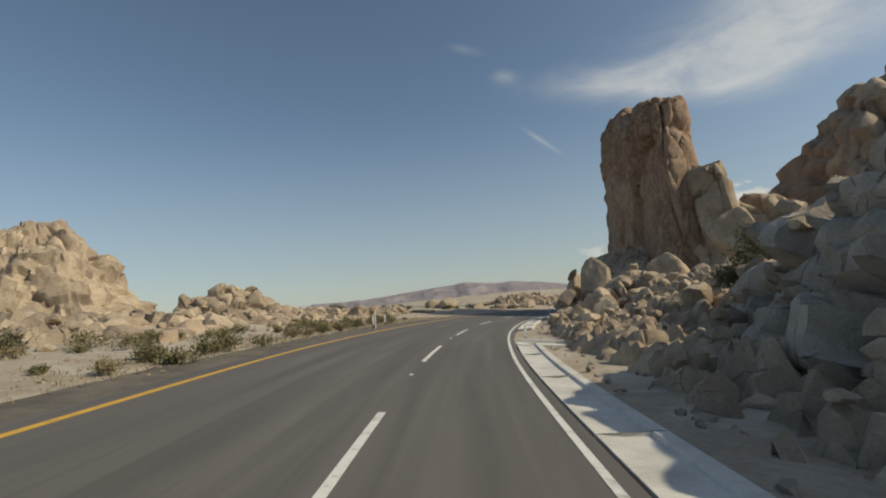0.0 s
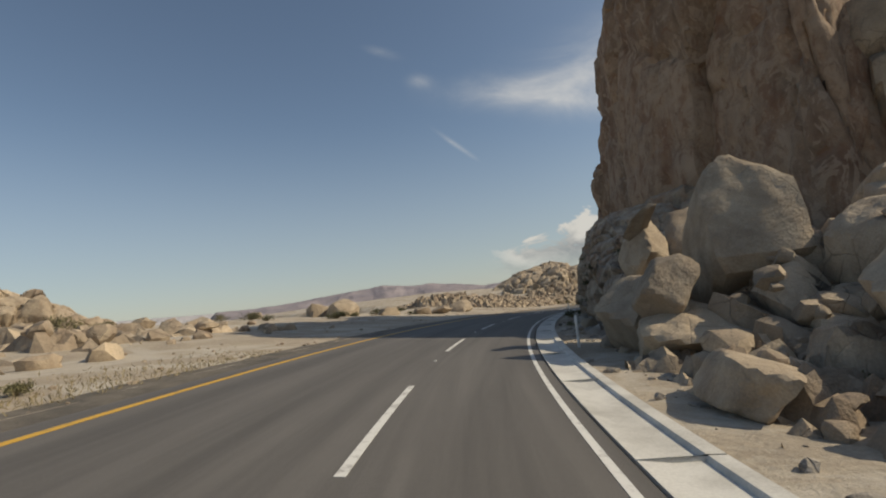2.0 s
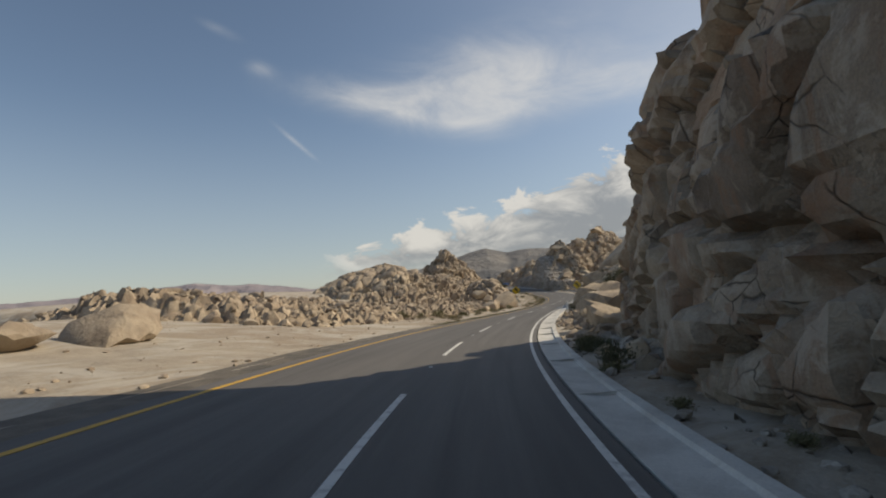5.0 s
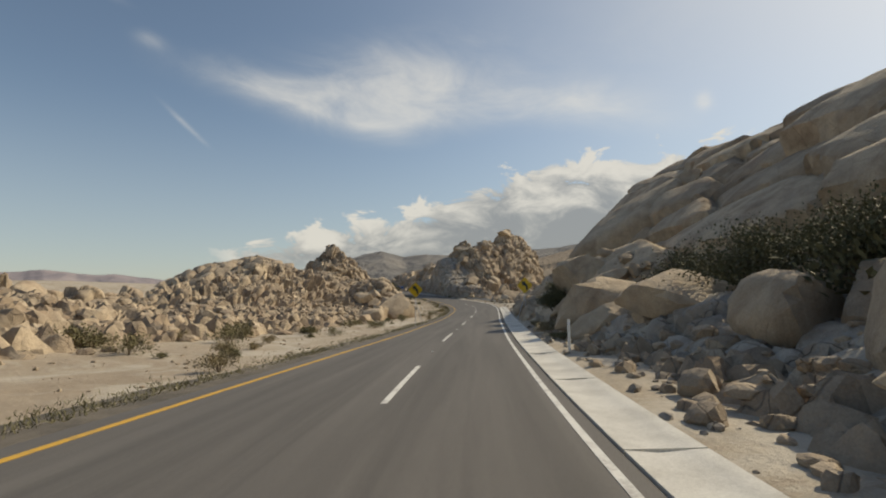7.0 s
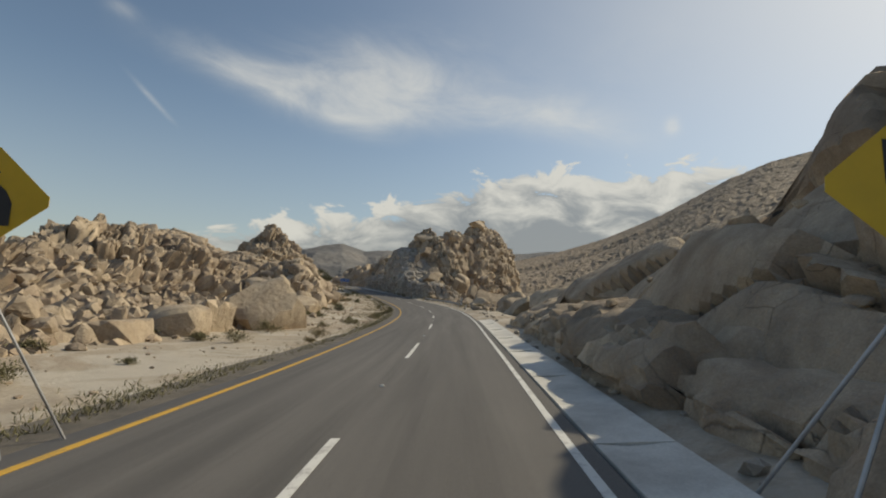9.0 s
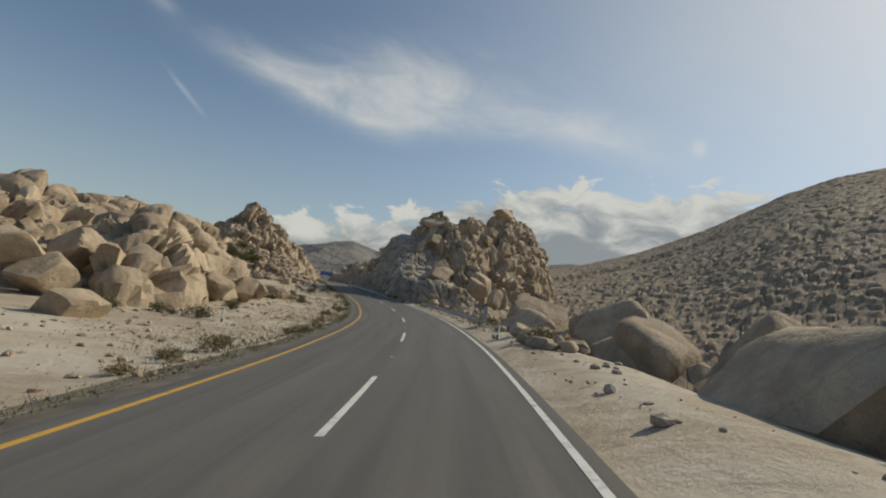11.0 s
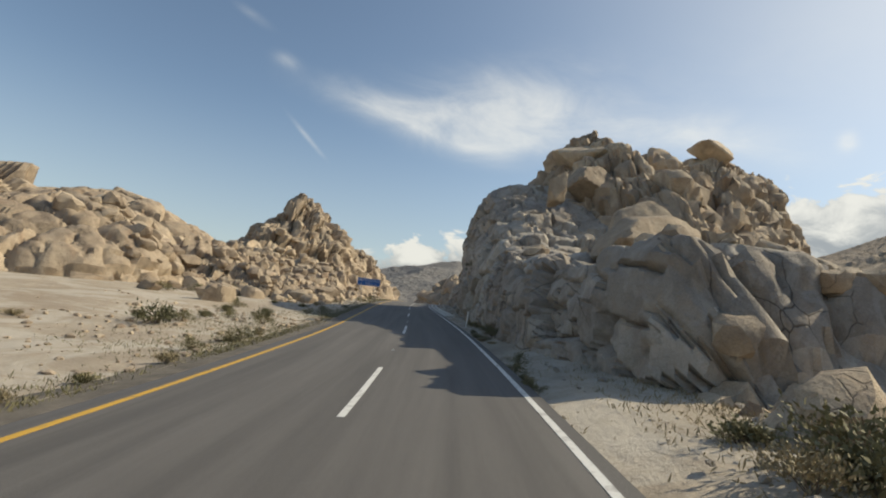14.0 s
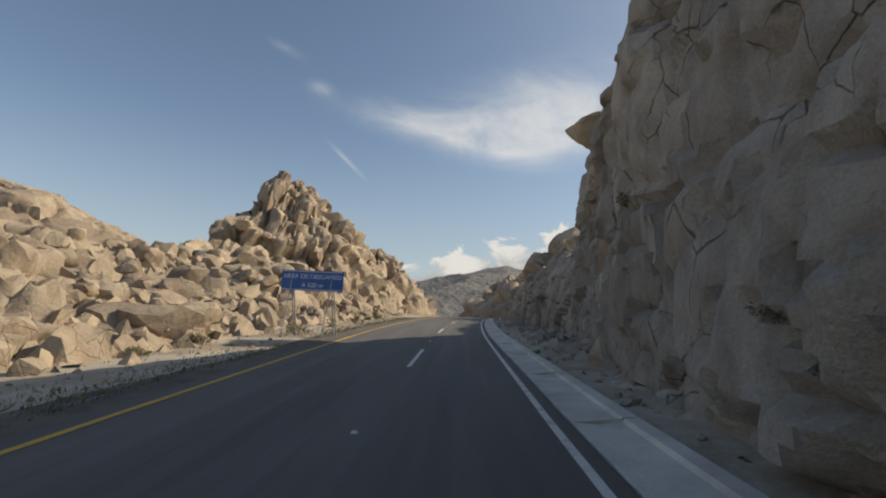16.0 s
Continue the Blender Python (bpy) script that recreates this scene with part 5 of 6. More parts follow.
    for x, y, z, size, k, turn, lean in ((139.0, 211.0, -0.5, (3.8, 2.6, 2.9), 5, 35, (0, -12)), (131.2, 205.4, -1.2, (2.9, 2.1, 2.0), 3, 40, (0, -6)), (132.2, 199.6, -0.4, (2.9, 2.5, 2.5), 2, 20, (0, 0)), (125.7, 196.4, -1.3, (1.8, 1.5, 1.4), 6, 60, (0, 0)), (137.5, 203.5, -0.8, (3.2, 2.6, 2.8), 8, 10, (0, 0)), (143.5, 205.5, -0.5, (4.0, 3.0, 3.4), 4, 70, (0, 0)), (127.0, 190.0, -0.8, (3.0, 2.6, 2.6), 0, 30, (0, -8)), (126.6, 195.0, -0.9, (2.6, 2.2, 1.8), 11, 30, (0, -6))):
        crag(x, y, z, size, k, turn, gully, "boulders above the gully", lean)
    hill = "broad tan granite block of the blunt hill"
    for x, y, z, size, k, turn, lean in ((169.9, 259.6, 6.0, (3.6, 2.8, 2.4), 1, 12, (0, 0)), (172.8, 246.4, 2.2, (1.5, 1.5, 3.0), 1, 10, (0, 4)), (175.4, 246.8, 2.2, (1.4, 1.5, 3.0), 8, 20, (0, -4)), (166.0, 241.0, -2.0, (3.6, 2.4, 2.9), 0, 18, (0, 0)), (173.0, 242.6, -2.4, (3.8, 2.4, 3.2), 5, 15, (0, 0)), (180.5, 244.6, -2.4, (4.2, 2.6, 3.2), 10, 18, (0, 0)), (188.6, 283.2, 20.3, (5.6, 4.6, 3.2), 4, 65, (0, -4)), (175.2, 273.0, 12.4, (1.3, 0.9, 1.9), 3, 40, (14, 22)), (181.5, 276.0, 15.2, (2.6, 2.2, 2.3), 1, 20, (0, 0)), (217.5, 287.0, 30.2, (4.2, 3.4, 2.4), 4, 20, (0, 4)), (170.2, 250.5, 1.6, (2.4, 1.4, 1.2), 7, 40, (0, 0)), (176.0, 254.5, 4.0, (2.6, 2.2, 2.4), 9, 20, (0, 0)), (172.5, 262.0, 7.2, (2.6, 2.2, 2.2), 2, 60, (0, 0)), (181.0, 258.0, 5.5, (3.0, 2.4, 2.6), 11, 50, (0, 0))):
        crag(x, y, z, size, k, turn, hill, "blocks of the blunt hill", lean)
    # huge rounded boulders by the gully
    for s, d, size, k, turn in ((231.0, 9.0, (3.6, 3.0, 2.6), 12, 0),
                                (236.0, 18.0, (6.0, 4.6, 5.2), 9, 60), (262.0, 20.0, (4.2, 3.4, 3.4), 0, 30), (225.0, 12.0, (4.6, 3.4, 3.2), 6, 15), (218.0, 9.5, (3.2, 2.6, 2.2), 2, 70), (210.0, 8.4, (3.4, 2.6, 2.0), 1, 25), (204.0, 10.5, (4.2, 3.2, 2.8), 5, 45)):
        x, y = at_road(s, d)
        z = float(ground_height(np.array([x]), np.array([y]))[0])
        boulder(x, y, size, k, "huge smooth rounded granite boulder above the gully", "boulders above the gully", turn, z=z, tip=0.1, sink=0.15)
    scatter(40, 241, 257, 4.6, 8.5, 0.28, 0.9, "pale broken stone dumped beside the road", "stones beside the road", power=1.4)
    for x, y, r in ((122.7, 199.3, 0.42), (122.3, 198.5, 0.38), (123.4, 199.1, 0.45), (122.0, 197.8, 0.42), (121.6, 196.9, 0.4), (122.6, 197.2, 0.5), (124.0, 198.6, 0.55), (126.2, 202.2, 0.8), (123.2, 198.0, 0.35), (121.9, 196.3, 0.42), (124.6, 200.4, 0.5), (123.8, 200.2, 0.35)):
        boulder(x, y, r, None, "pale broken stone dumped beside the road", "stones beside the road", sink=0.12)
    # slab slope and its foot
    for s, d, size, k in ((132, 8.0, (2.6, 2.0, 2.0), 4), (138, 7.2, (2.2, 1.8, 1.7), 6), (142, 9.0, (2.8, 2.2, 2.4), 2), (128, 8.6, (2.0, 1.8, 1.9), 9), (147, 8.5, (2.0, 1.5, 1.7), 11), (153, 7.8, (2.6, 1.7, 1.5), 7), (160, 7.4, (3.4, 2.2, 2.2), 5), (168, 7.2, (2.6, 2.0, 1.8), 13), (124, 6.6, (1.7, 1.3, 1.4), 1)):
        boulder(*at_road(s, d), size, k, "rounded tan boulder at the foot of the slabs", "boulders at the slabs")
    scatter(30, 118, 200, 4.5, 9.5, 0.22, 0.8, "tan stone at the foot of the slabs", "boulders at the slabs")
    for s, d, size in ((289.9, -7.75, (0.42, 0.16, 0.07)), (288.7, -6.95, (0.30, 0.14, 0.07))):
        boulder(*at_road(s, d), size, 2, "flat white stone slab lying on the verge", "white stones on the verge", 35, tip=0.05)
    # perched knobs on the skyline
    for x, y, size, k in ((219.6, 287.8, (1.7, 1.5, 2.4), 6), (199, 266, (2.6, 2.4, 2.6), 2), (204, 280, (2.2, 2.2, 2.4), 4)):
        boulder(x, y, size, k, "boulder perched on the crest of the rocks", "perched boulders")
    crag(189.5, 306.3, 13.8, (2.4, 2.3, 1.8), 4, 30, "rounded boulder overhanging the edge of the cutting", "perched boulders")
    boulder(152.2, 289.0, (1.6, 1.2, 1.9), 1, "white upright boulder standing in the sand", "", 30)
    boulder(146.5, 292.0, (1.0, 0.8, 0.9), 7, "pale boulder standing in the sand")
    for x, y, size, k in ((-1.2, 110.5, (3.2, 2.6, 2.6), 8), (-5.0, 112.5, (2.0, 1.8, 2.4), 3), (5.0, 113.5, (1.8, 1.5, 1.1), 5), (10.5, 116.5, (2.4, 1.8, 1.4), 2), (13.5, 118.0, (2.0, 1.6, 1.2), 10), (17.0, 121.0, (2.6, 2.0, 1.5), 6), (-12.0, 106, (1.6, 1.3, 1.0), 4)):
        boulder(x, y, size, k, "rounded tan boulder at the valley's edge", "boulders at the valley's edge")
    scatter(26, 8, 80, -15, -46, 0.3, 1.3, "pale rock on the stony verge", "rocks on the stony verge")
    scatter(26, 290, 318, 4.6, 22, 0.25, 0.85, "pale broken block at the hill's foot", "blocks at the hill's foot", power=1.5)
    scatter(26, 345, 410, -9.5, -24, 0.3, 1.5, "pale angular rock on the rubble slope", "rocks of the rubble slope", power=1.6)
    scatter(14, 318, 425, 3.9, 6.0, 0.15, 0.5, "grey stone under the cutting", "stones under the cutting")
    scatter(14, 64, 120, 4.3, 6.0, 0.15, 0.6, "grey stone under the rock face", "stones under the rock face")


loose_boulders()


def heaped(name, label, centres, lo, hi, seed, material, detail=1, power=2.5):
    """Very many small stones in one mesh. centres: places (n, 3)."""
    rng = np.random.RandomState(seed)
    shapes = [boulder_shape(300 + k, detail, 0.7, 0.3) for k in range(6)]
    verts, faces, base = [], [], 0
    for c in centres:
        p, f = shapes[rng.randint(6)]
        a = rng.uniform(0, 6.28)
        r = lo + (hi - lo) * rng.uniform() ** power
        rot = np.array([[math.cos(a), -math.sin(a), 0], [math.sin(a), math.cos(a), 0], [0, 0, 1]])
        verts.append((p * rng.uniform(0.7, 1.3, 3)) @ rot.T * r + c + (0, 0, 0.15 * r))
        faces.append(f + base)
        base += len(p)
    ob = new(name, to_mesh(name, np.concatenate(verts), np.concatenate(faces), material, sharp=30))
    return tagged(ob, label, "stones", kind="stuff")


def verge(count, s0, s1, d0, d1, seed, toward=1.0):
    rng = np.random.RandomState(seed)
    s = rng.uniform(s0, s1, count)
    d = d0 + (d1 - d0) * rng.uniform(0, 1, count) ** toward
    p = road_point(s, d)
    p[:, 2] = ground_height(p[:, 0], p[:, 1])
    return p


def strewn(name, label, count, s0, s1, d0, d1, lo, hi, seed, material, power=2.0, toward=1.0):
    """Boulders past counting that lie on the rock and ground of a slope."""
    p = verge(count, s0, s1, d0, d1, seed, toward)
    for k in range(count):
        p[k, 2] = drop(float(p[k, 0]), float(p[k, 1]))[0]
    ob = heaped(name, label, p, lo, hi, seed + 1, material, 2, power)
    ob["category"] = "boulders"


strewn("boulder_scree", "pale cream boulders heaped on the hill's slope", 700, 346, 428, -12, -40, 0.45, 1.7, 201, ROCK, 1.6, 0.8)
strewn("boulder_scree", "tan boulders jumbled over the rocky field", 900, 130, 236, -15, -46, 0.25, 0.85, 203, ROCK, 1.4)
strewn("boulder_scree", "tan boulders at the foot of the blunt hill", 330, 288, 326, 6, 40, 0.2, 0.9, 205, ROCK, 1.8)
strewn("boulder_scree", "tan boulders tumbled into the gully", 520, 208, 304, 10, 62, 0.4, 1.7, 207, ROCK, 1.8)
strewn("boulder_scree", "broken grey stones on the slope under the slabs", 420, 2, 60, 5, 22, 0.25, 0.9, 209, ROCK, 2.0)
strewn("boulder_scree", "broken pale stones at the foot of the slabs", 380, 118, 166, 3.6, 9.5, 0.12, 0.6, 213, ROCK, 2.0)
strewn("boulder_scree", "pale stones on the stony verge", 330, 8, 80, -14, -44, 0.25, 0.9, 211, ROCK, 2.2)

heaped("gravel", "loose pale stones along the road's sandy verge", verge(2600, -5, 420, -8.2, -26, 5, 1.6), 0.02, 0.16, 6, ROCK)
heaped("gravel", "scattered pale stones on the sandy lay-by", verge(1500, 215, 330, -7.6, -19, 15, 1.2), 0.03, 0.28, 16, ROCK, power=3.0)
heaped("gravel", "loose grey stones beside the gutter", verge(2200, -5, 430, 3.3, 9, 7, 1.3), 0.03, 0.22, 8, ROCK_GREY)

# ---- plants ----
LEAF_OLIVE = leaf_material("olive leaves", (0.13, 0.125, 0.06), (0.24, 0.22, 0.11))
LEAF_DRY = leaf_material("dry leaves", (0.26, 0.21, 0.12), (0.40, 0.33, 0.20))
LEAF_DARK = leaf_material("dark leaves", (0.05, 0.06, 0.025), (0.11, 0.115, 0.055))
TWIG = plain_material("grey twigs", (0.16, 0.12, 0.085), 0.9)


def blades(places, ways, lengths, widths, rng):
    """Small leaf blades, each a bent pair of triangles."""
    n = len(places)
    ways = ways / (np.linalg.norm(ways, axis=1)[:, None] + 1e-9)
    side = np.cross(ways, rng.normal(size=(n, 3)))
    side /= np.linalg.norm(side, axis=1)[:, None] + 1e-9
    tip = places + ways * lengths[:, None]
    mid = places + ways * lengths[:, None] * 0.5
    bend = np.cross(side, ways) * (lengths * 0.12)[:, None]
    a, b = mid + side * widths[:, None] + bend, mid - side * widths[:, None] + bend
    verts = np.stack([places, a, tip, b], 1).reshape(-1, 3)
    faces = np.arange(4 * n).reshape(n, 4)
    return verts, faces


def bush(seed, leaf, height=0.7, spread=0.8, leaves=420, label="dusty olive desert bush"):
    rng = np.random.RandomState(seed)
    holder = new("desert_bush")
    tagged(holder, label, "bush", "desert bushes")
    bm = bmesh.new()
    heads = []
    for k in range(11):
        a, t = rng.uniform(0, 6.28), rng.uniform(0.15, 1.0)
        end = Vector((math.cos(a) * spread * t, math.sin(a) * spread * t, height * rng.uniform(0.55, 1.0) * (1.1 - 0.55 * t)))
        mid = Vector((end.x * 0.35, end.y * 0.35, end.z * 0.55))
        tube(bm, (0, 0, -0.05), mid, 0.014, 5)
        tube(bm, mid, end, 0.008, 4)
        heads.append(end)
    part("branchwork", bm, TWIG, holder)
    heads = np.array(heads)
    which = rng.randint(len(heads), size=leaves)
    p = heads[which] * rng.uniform(0.55, 1.05, (leaves, 1)) + rng.normal(size=(leaves, 3)) * np.array([0.17, 0.17, 0.12]) * spread
    p[:, 2] = np.abs(p[:, 2])
    w = rng.normal(size=(leaves, 3)) + p * 1.5 + (0, 0, 0.8)
    v, f = blades(p, w, rng.uniform(0.07, 0.17, leaves), rng.uniform(0.015, 0.035, leaves), rng)
    ob = new("foliage", to_mesh("foliage", v, f, leaf, sharp=0))
    ob.parent = holder
    return holder


def tree(x, y, height, spread, seed, label, leaves=8000):
    """A low desert tree: trunk, limbs, and an uneven crown of leaf clumps."""
    rng = np.random.RandomState(seed)
    z = drop(x, y)[0]
    holder = new("desert_tree")
    holder.location = (x, y, z - 0.1)
    tagged(holder, label, "tree", "desert trees")
    bm = bmesh.new()
    for k in range(3):
        tube(bm, (0.1 * k, 0, 0), (rng.uniform(-0.4, 0.4), rng.uniform(-0.4, 0.4), height * 0.35), 0.11 - 0.02 * k, 8)
    part("trunk", bm, TWIG, holder)
    heads = []
    bm = bmesh.new()
    for k in range(16):
        a = rng.uniform(0, 6.28)
        t = rng.uniform(0.2, 1.0)
        end = Vector((math.cos(a) * spread * t, math.sin(a) * spread * t, height * rng.uniform(0.45, 1.0) * (1.05 - 0.35 * t)))
        tube(bm, (0, 0, height * 0.25), end * 0.5 + Vector((0, 0, height * 0.2)), 0.045, 6)
        tube(bm, end * 0.5 + Vector((0, 0, height * 0.2)), end, 0.025, 5)
        heads.append(end)
    part("branchwork", bm, TWIG, holder)
    heads = np.array(heads)
    p = heads[rng.randint(len(heads), size=leaves)] + rng.normal(size=(leaves, 3)) * np.array([0.17, 0.17, 0.13]) * spread
    v, f = blades(p, rng.normal(size=(leaves, 3)) + (0, 0, 0.5), rng.uniform(0.07, 0.18, leaves), rng.uniform(0.02, 0.045, leaves), rng)
    ob = new("crown", to_mesh("crown", v, f, LEAF_DARK, sharp=0))
    ob.parent = holder


def plants():
    kinds = []
    for k in range(6):
        leaf = (LEAF_OLIVE, LEAF_DRY, LEAF_OLIVE, LEAF_DARK, LEAF_DRY, LEAF_OLIVE)[k]
        lab = {id(LEAF_OLIVE): "dusty olive desert bush in sandy ground", id(LEAF_DRY): "dry straw-coloured desert bush in sandy ground", id(LEAF_DARK): "dark green desert bush among rocks"}[id(leaf)]
        b = bush(900 + k, leaf, 0.55 + 0.09 * k, 0.65 + 0.06 * k, 740, lab)
        b.location = (-60 - 3 * k, -50, float(ground_height(np.array([-60.0 - 3 * k]), np.array([-50.0]))[0]))
        kinds.append(b)
    rng = np.random.RandomState(31)

    def put(x, y, size, kind=None, rest=False):
        z = drop(x, y)[0] if rest else float(ground_height(np.array([x]), np.array([y]))[0])
        src = kinds[rng.randint(6) if kind is None else kind]
        ob = copy_thing(src, Matrix.Identity(4))
        ob.scale = (size * rng.uniform(0.85, 1.2),) * 2 + (size * rng.uniform(0.8, 1.1),)
        ob.rotation_euler = (0, 0, rng.uniform(0, 6.28))
        ob.location = (x, y, z - 0.04 * size)
        return ob

    def belt(count, s0, s1, d0, d1, lo, hi, picks, rest=False):
        for _ in range(count):
            x, y = at_road(rng.uniform(s0, s1), rng.uniform(d0, d1))
            put(x, y, rng.uniform(lo, hi), picks[rng.randint(len(picks))], rest)
    belt(28, 10, 50, -9.2, -15, 0.5, 1.0, (0, 1, 2, 4, 5))
    belt(24, 12, 42, -8.8, -11, 0.6, 1.15, (0, 2, 5, 1))
    belt(20, 12, 85, -15, -34, 0.7, 1.4, (0, 1, 3, 5))
    belt(10, 85, 125, -20, -32, 0.8, 1.5, (0, 2, 3))
    belt(22, 148, 235, -7.4, -12.5, 0.4, 0.8, (0, 1, 4, 5))
    belt(20, 140, 240, -12.5, -17, 0.6, 1.2, (0, 1, 2, 5))
    belt(32, 232, 318, -7.4, -9.4, 0.4, 0.75, (0, 1, 2, 5))
    belt(30, 250, 330, -13, -20, 0.6, 1.3, (0, 1, 2, 3))
    belt(22, 318, 400, -8.2, -14, 0.4, 1.0, (0, 1, 3, 5))
    belt(14, 330, 372, -14, -26, 0.6, 1.2, (0, 1, 5))
    belt(12, 26, 50, 3.8, 9, 0.5, 1.2, (1, 4, 0))
    belt(18, 68, 118, 3.6, 4.6, 0.35, 0.8, (3, 0, 2))
    belt(12, 118, 200, 4.0, 7, 0.5, 1.0, (0, 1, 4), True)
    belt(16, 240, 300, 3.9, 9, 0.6, 1.2, (0, 1, 4, 5), True)
    belt(12, 284, 301, 3.6, 8, 0.5, 1.1, (0, 1, 4, 5), True)
    belt(16, 303, 334, 2.3, 3.3, 0.3, 0.6, (0, 1, 5))
    # bushes rooted in the ledges of the rock faces
    for s, h, size, k in ((75.1, 2.8, 0.8, 3), (81.6, 3.8, 0.7, 3), (76.5, 2.4, 0.6, 3), (81.2, 0.9, 0.8, 3), (78.1, 4.2, 0.6, 2), (76.3, 1.2, 0.5, 3), (86.2, 2.0, 0.7, 3), (73.6, 3.2, 1.0, 3), (80.6, 1.7, 0.5, 3), (88.2, 2.2, 0.8, 3),
                          (92.0, 1.2, 0.7, 3), (66.4, 3.3, 1.0, 3), (63.5, 3.7, 1.1, 3), (353.8, 4.8, 0.6, 3), (368.3, 6.6, 0.6, 3), (340.2, 4.9, 0.5, 3), (334.7, 5.0, 0.7, 3), (347.0, 2.0, 0.5, 2)):
        x, y, z, _, tx, ty = (float(v) for v in at_s(s))
        start, way = Vector((x, y, z + h)), Vector((ty, -tx, 0.0))
        hits = [hit for hit in (tree_.ray_cast(start, way)[0] for tree_ in SURFACES) if hit is not None]
        if hits:
            q = min(hits, key=lambda one: (one - start).length) + way * 0.15
            put(q.x, q.y, size, k).location.z = q.z - 0.1
    # thicket in the hollow of the slabs
    for s, d, size, k in ((142, 10.5, 2.2, 3), (146, 11.0, 2.6, 3), (150, 11.5, 2.4, 3), (139, 11.0, 2.0, 2), (154, 10.8, 2.0, 3), (176, 9.5, 1.8, 3), (178, 9.8, 1.6, 3)):
        put(*at_road(s, d), size, k, True)
    tree(*at_road(147.5, 10.8), 2.8, 2.3, 51, "dark green desert tree growing between granite slabs")
    tree(*at_road(152.0, 10.8), 3.0, 2.5, 52, "dark green desert tree growing between granite slabs")
    tree(*at_road(157.0, 10.4), 2.6, 2.2, 53, "dark green desert tree growing between granite slabs")
    tree(71.7, 144.6, 2.4, 1.5, 54, "dark green desert tree growing between granite slabs")
    tree(126.0, 246.5, 3.8, 2.0, 55, "dark green desert tree among pale boulders")
    tree(117.0, 249.0, 3.4, 1.9, 56, "dark green desert tree among pale boulders")
    tree(*at_road(24.0, 13.0), 2.4, 1.9, 57, "dark brushy desert tree on the rock slope")
    tree(*at_road(30.0, 17.0), 2.6, 2.0, 58, "dark brushy desert tree on the rock slope")


plants()


def grass(name, label, s0, s1, d_of, width, count, seed, leaf):
    """Dry weeds along the asphalt's edge, past counting."""
    rng = np.random.RandomState(seed)
    s = rng.uniform(s0, s1, count)
    clump = vnoise(np.stack([s, 0 * s, 0 * s], -1), 5.0, seed, 3)
    keep = clump + rng.uniform(-0.6, 0.6, count) > 0.0
    s = s[keep]
    n = len(s)
    d = d_of(s) - np.abs(rng.normal(size=n)) * width
    p = road_point(s, d)
    p[:, 2] = ground_height(p[:, 0], p[:, 1]) - 0.01
    p = np.repeat(p, 3, 0) + rng.normal(size=(3 * n, 3)) * (0.05, 0.05, 0)
    w = rng.normal(size=(3 * n, 3)) * 0.7 + (0, 0, 1.0)
    v, f = blades(p, w, rng.uniform(0.05, 0.21, 3 * n), rng.uniform(0.006, 0.016, 3 * n), rng)
    ob = new(name, to_mesh(name, v, f, leaf, sharp=0))
    tagged(ob, label, "weeds", kind="stuff")


grass("weeds", "dry olive weeds along the asphalt's edge", 140, 335, lambda s: beside(YELLOW_AT, s) - 1.1, 0.8, 15000, 71, LEAF_OLIVE)
grass("weeds", "dry straw weeds on the sandy verge", 5, 58, lambda s: beside(YELLOW_AT, s) - 1.6, 1.6, 3800, 72, LEAF_DRY)
grass("weeds", "dry straw weeds below the hills", 330, 410, lambda s: beside(YELLOW_AT, s) - 1.2, 1.2, 6000, 73, LEAF_OLIVE)

grass("weeds", "dry straw tufts beside the guard rail", 246, 312, lambda s: 7.0 + 0 * s, 1.9, 9000, 74, LEAF_DRY)
grass("weeds", "olive tufts on the sandy lay-by", 235, 335, lambda s: beside(YELLOW_AT, s) - 2.2, 2.6, 9000, 75, LEAF_OLIVE)

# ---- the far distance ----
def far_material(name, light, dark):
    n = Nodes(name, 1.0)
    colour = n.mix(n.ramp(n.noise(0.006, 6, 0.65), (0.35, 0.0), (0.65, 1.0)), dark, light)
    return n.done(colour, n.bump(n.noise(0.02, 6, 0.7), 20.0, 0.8))


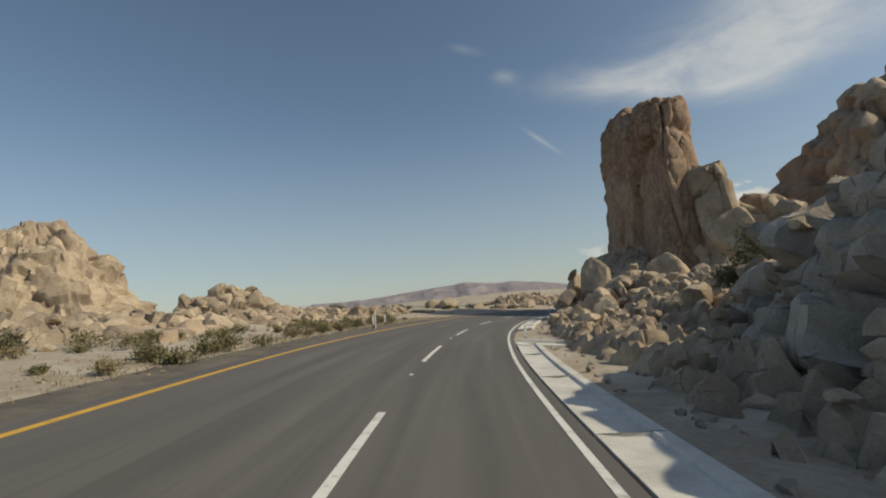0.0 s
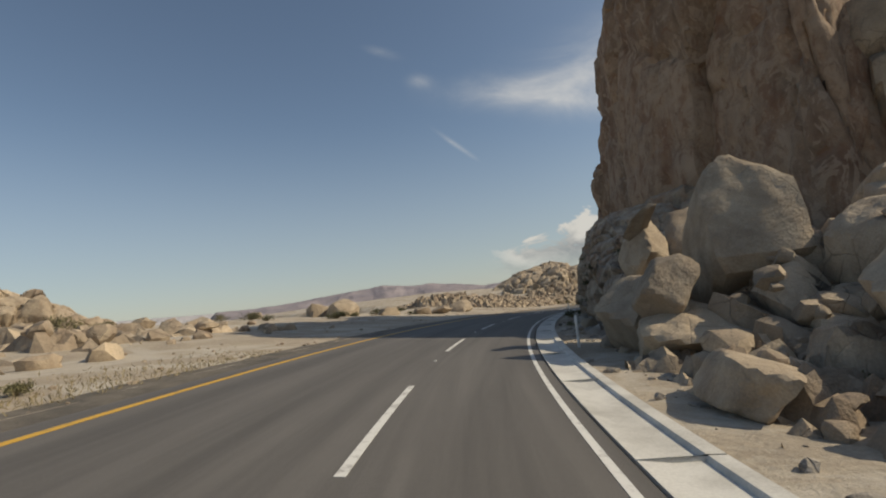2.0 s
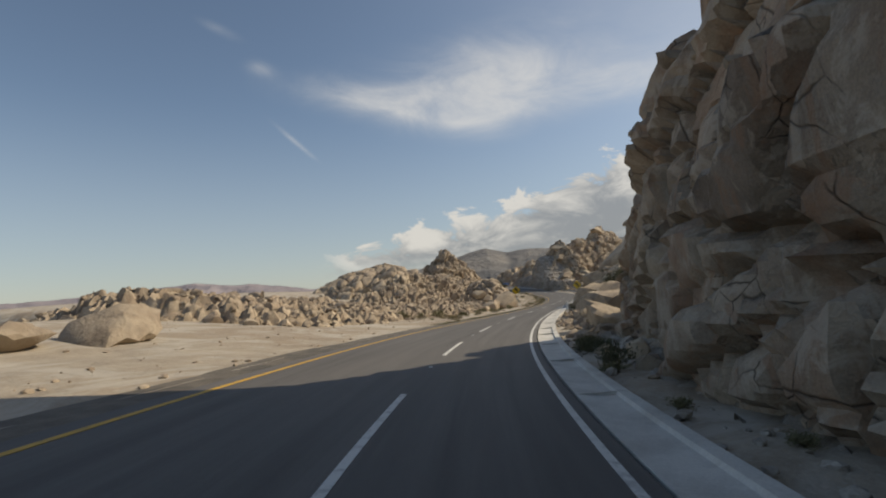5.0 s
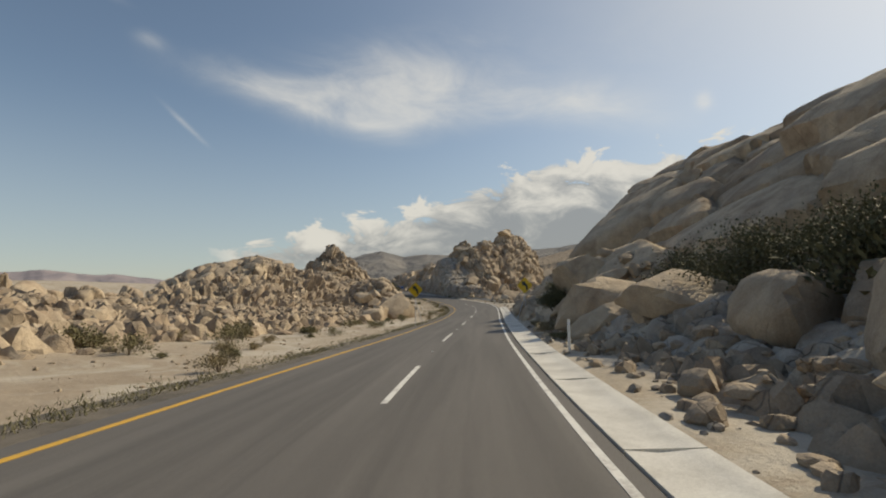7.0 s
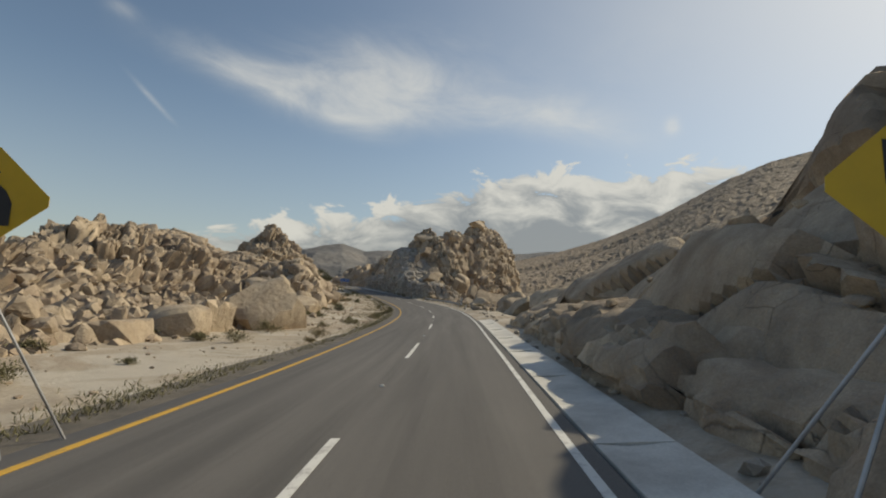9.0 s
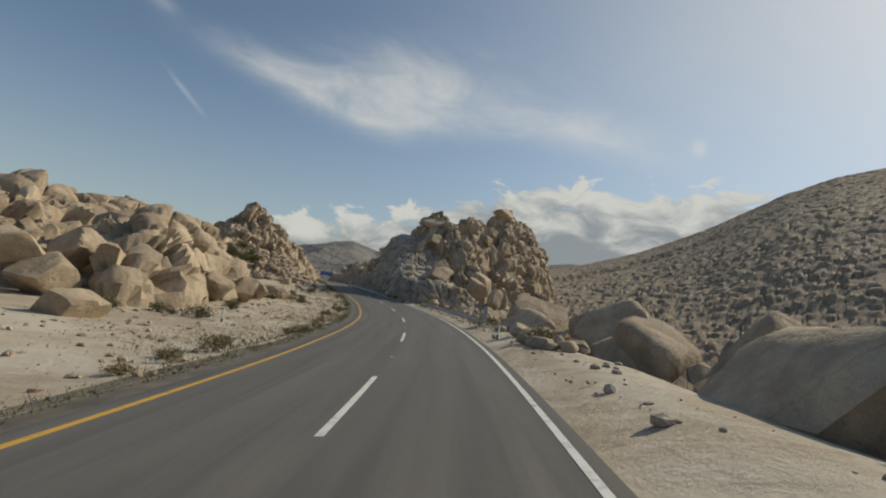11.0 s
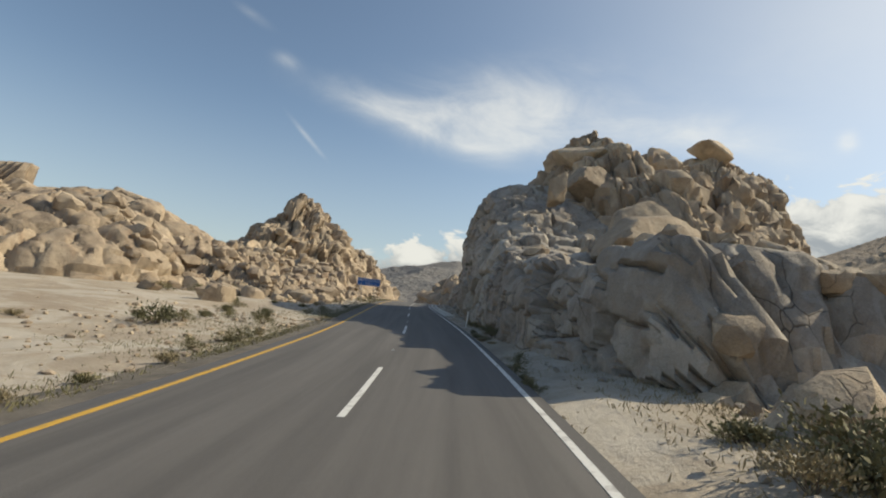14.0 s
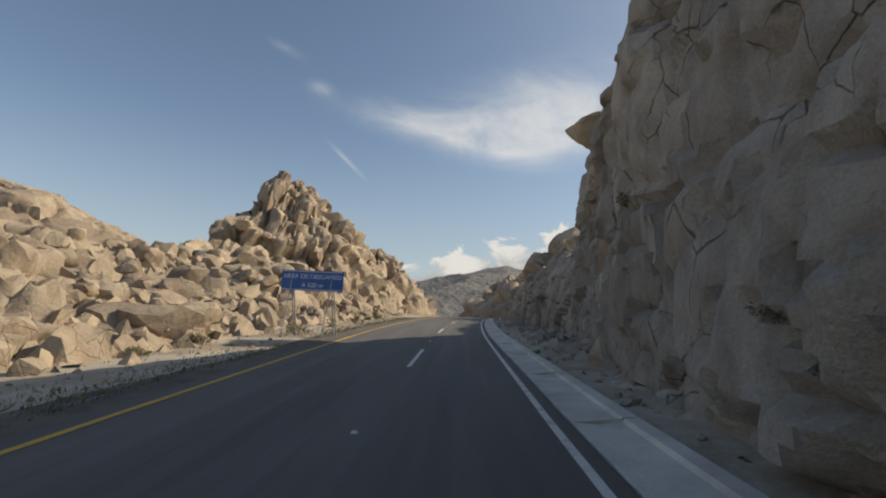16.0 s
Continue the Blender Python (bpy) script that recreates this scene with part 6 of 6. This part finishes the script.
def far_range(name, label, skyline, distance, depth, material, seed, jag, foot=-120.0):
    """Mountains far off: a ridge with spurs. skyline: azimuth and elevation in degrees, seen from the road."""
    a = np.radians(np.linspace(skyline[0][0], skyline[-1][0], 420))
    el = np.interp(np.degrees(a), [q for q, _ in skyline], [q for _, q in skyline])
    r = np.linspace(0, 1, 40)
    A, R = np.meshgrid(a, r, indexing="ij")
    dist = distance - depth * (1 - R)
    x, y = 60 + dist * np.sin(A), 130 + dist * np.cos(A)
    top = distance * np.tan(np.radians(el))
    flat = np.stack([x, y, 0 * x], -1).reshape(-1, 3)
    rid = 1 - np.abs(vnoise(flat, 260, seed, 5)).reshape(x.shape) * 2
    line = vnoise(np.stack([x[:, -1], y[:, -1], 0 * x[:, -1]], -1), 110, seed + 1, 4)
    z = foot + (top[:, None] - foot + jag * line[:, None]) * R**0.8 + jag * 2.2 * rid * np.sin(np.pi * R) * 1.2
    p = np.stack([x, y, z], -1)
    back = p[:, -1:].copy()
    back[..., :2] = (back[..., :2] - (60, 130)) * 1.08 + (60, 130)
    back[..., 2] = foot
    p = np.concatenate([p, back], 1)
    ob = new(name, to_mesh(name, p.reshape(-1, 3), grid_faces(len(a), p.shape[1]), material, sharp=0))
    tagged(ob, label, "mountains", kind="structure")


# distance haze put into the mountains' and plain's base colours; the air is clear
HAZE_PAINTED = far_material("mountain rock in painted haze", (0.34, 0.295, 0.30), (0.24, 0.215, 0.24))
PLAIN = far_material("desert plain in painted haze", (0.52, 0.49, 0.48), (0.46, 0.44, 0.45))
DUSK = far_material("dark granite hills", (0.25, 0.23, 0.21), (0.13, 0.13, 0.13))
far_range("backdrop_plain", "pale desert plain far below, haze painted into its colour", [(-110, 1.0), (-60, 1.3), (-26, 1.5), (-10, 1.2), (20, 0.6)], 4300, 1500, PLAIN, 41, 3)
far_range("backdrop_mountains", "pinkish desert mountains far off, haze painted into their colour", [(-20, -1.0), (-17.5, 1.5), (-11, 1.5), (-8, 1.9), (-4.5, 2.1), (0.6, 2.6), (3, 2.3), (5.5, 2.3), (9, 1.9), (12, 1.4), (25, 1.6), (45, 2.0), (60, 2)], 3400, 1300, HAZE_PAINTED, 42, 12)
far_range("backdrop_hills", "dark granite hills behind the cutting", [(14, 0.5), (22, 2.4), (29, 4.2), (32, 5.2), (34.5, 4.6), (37, 4.9), (44, 4.6), (50, 5.4), (56, 6.0), (70, 6.5)], 900, 420, DUSK, 43, 9, -30)
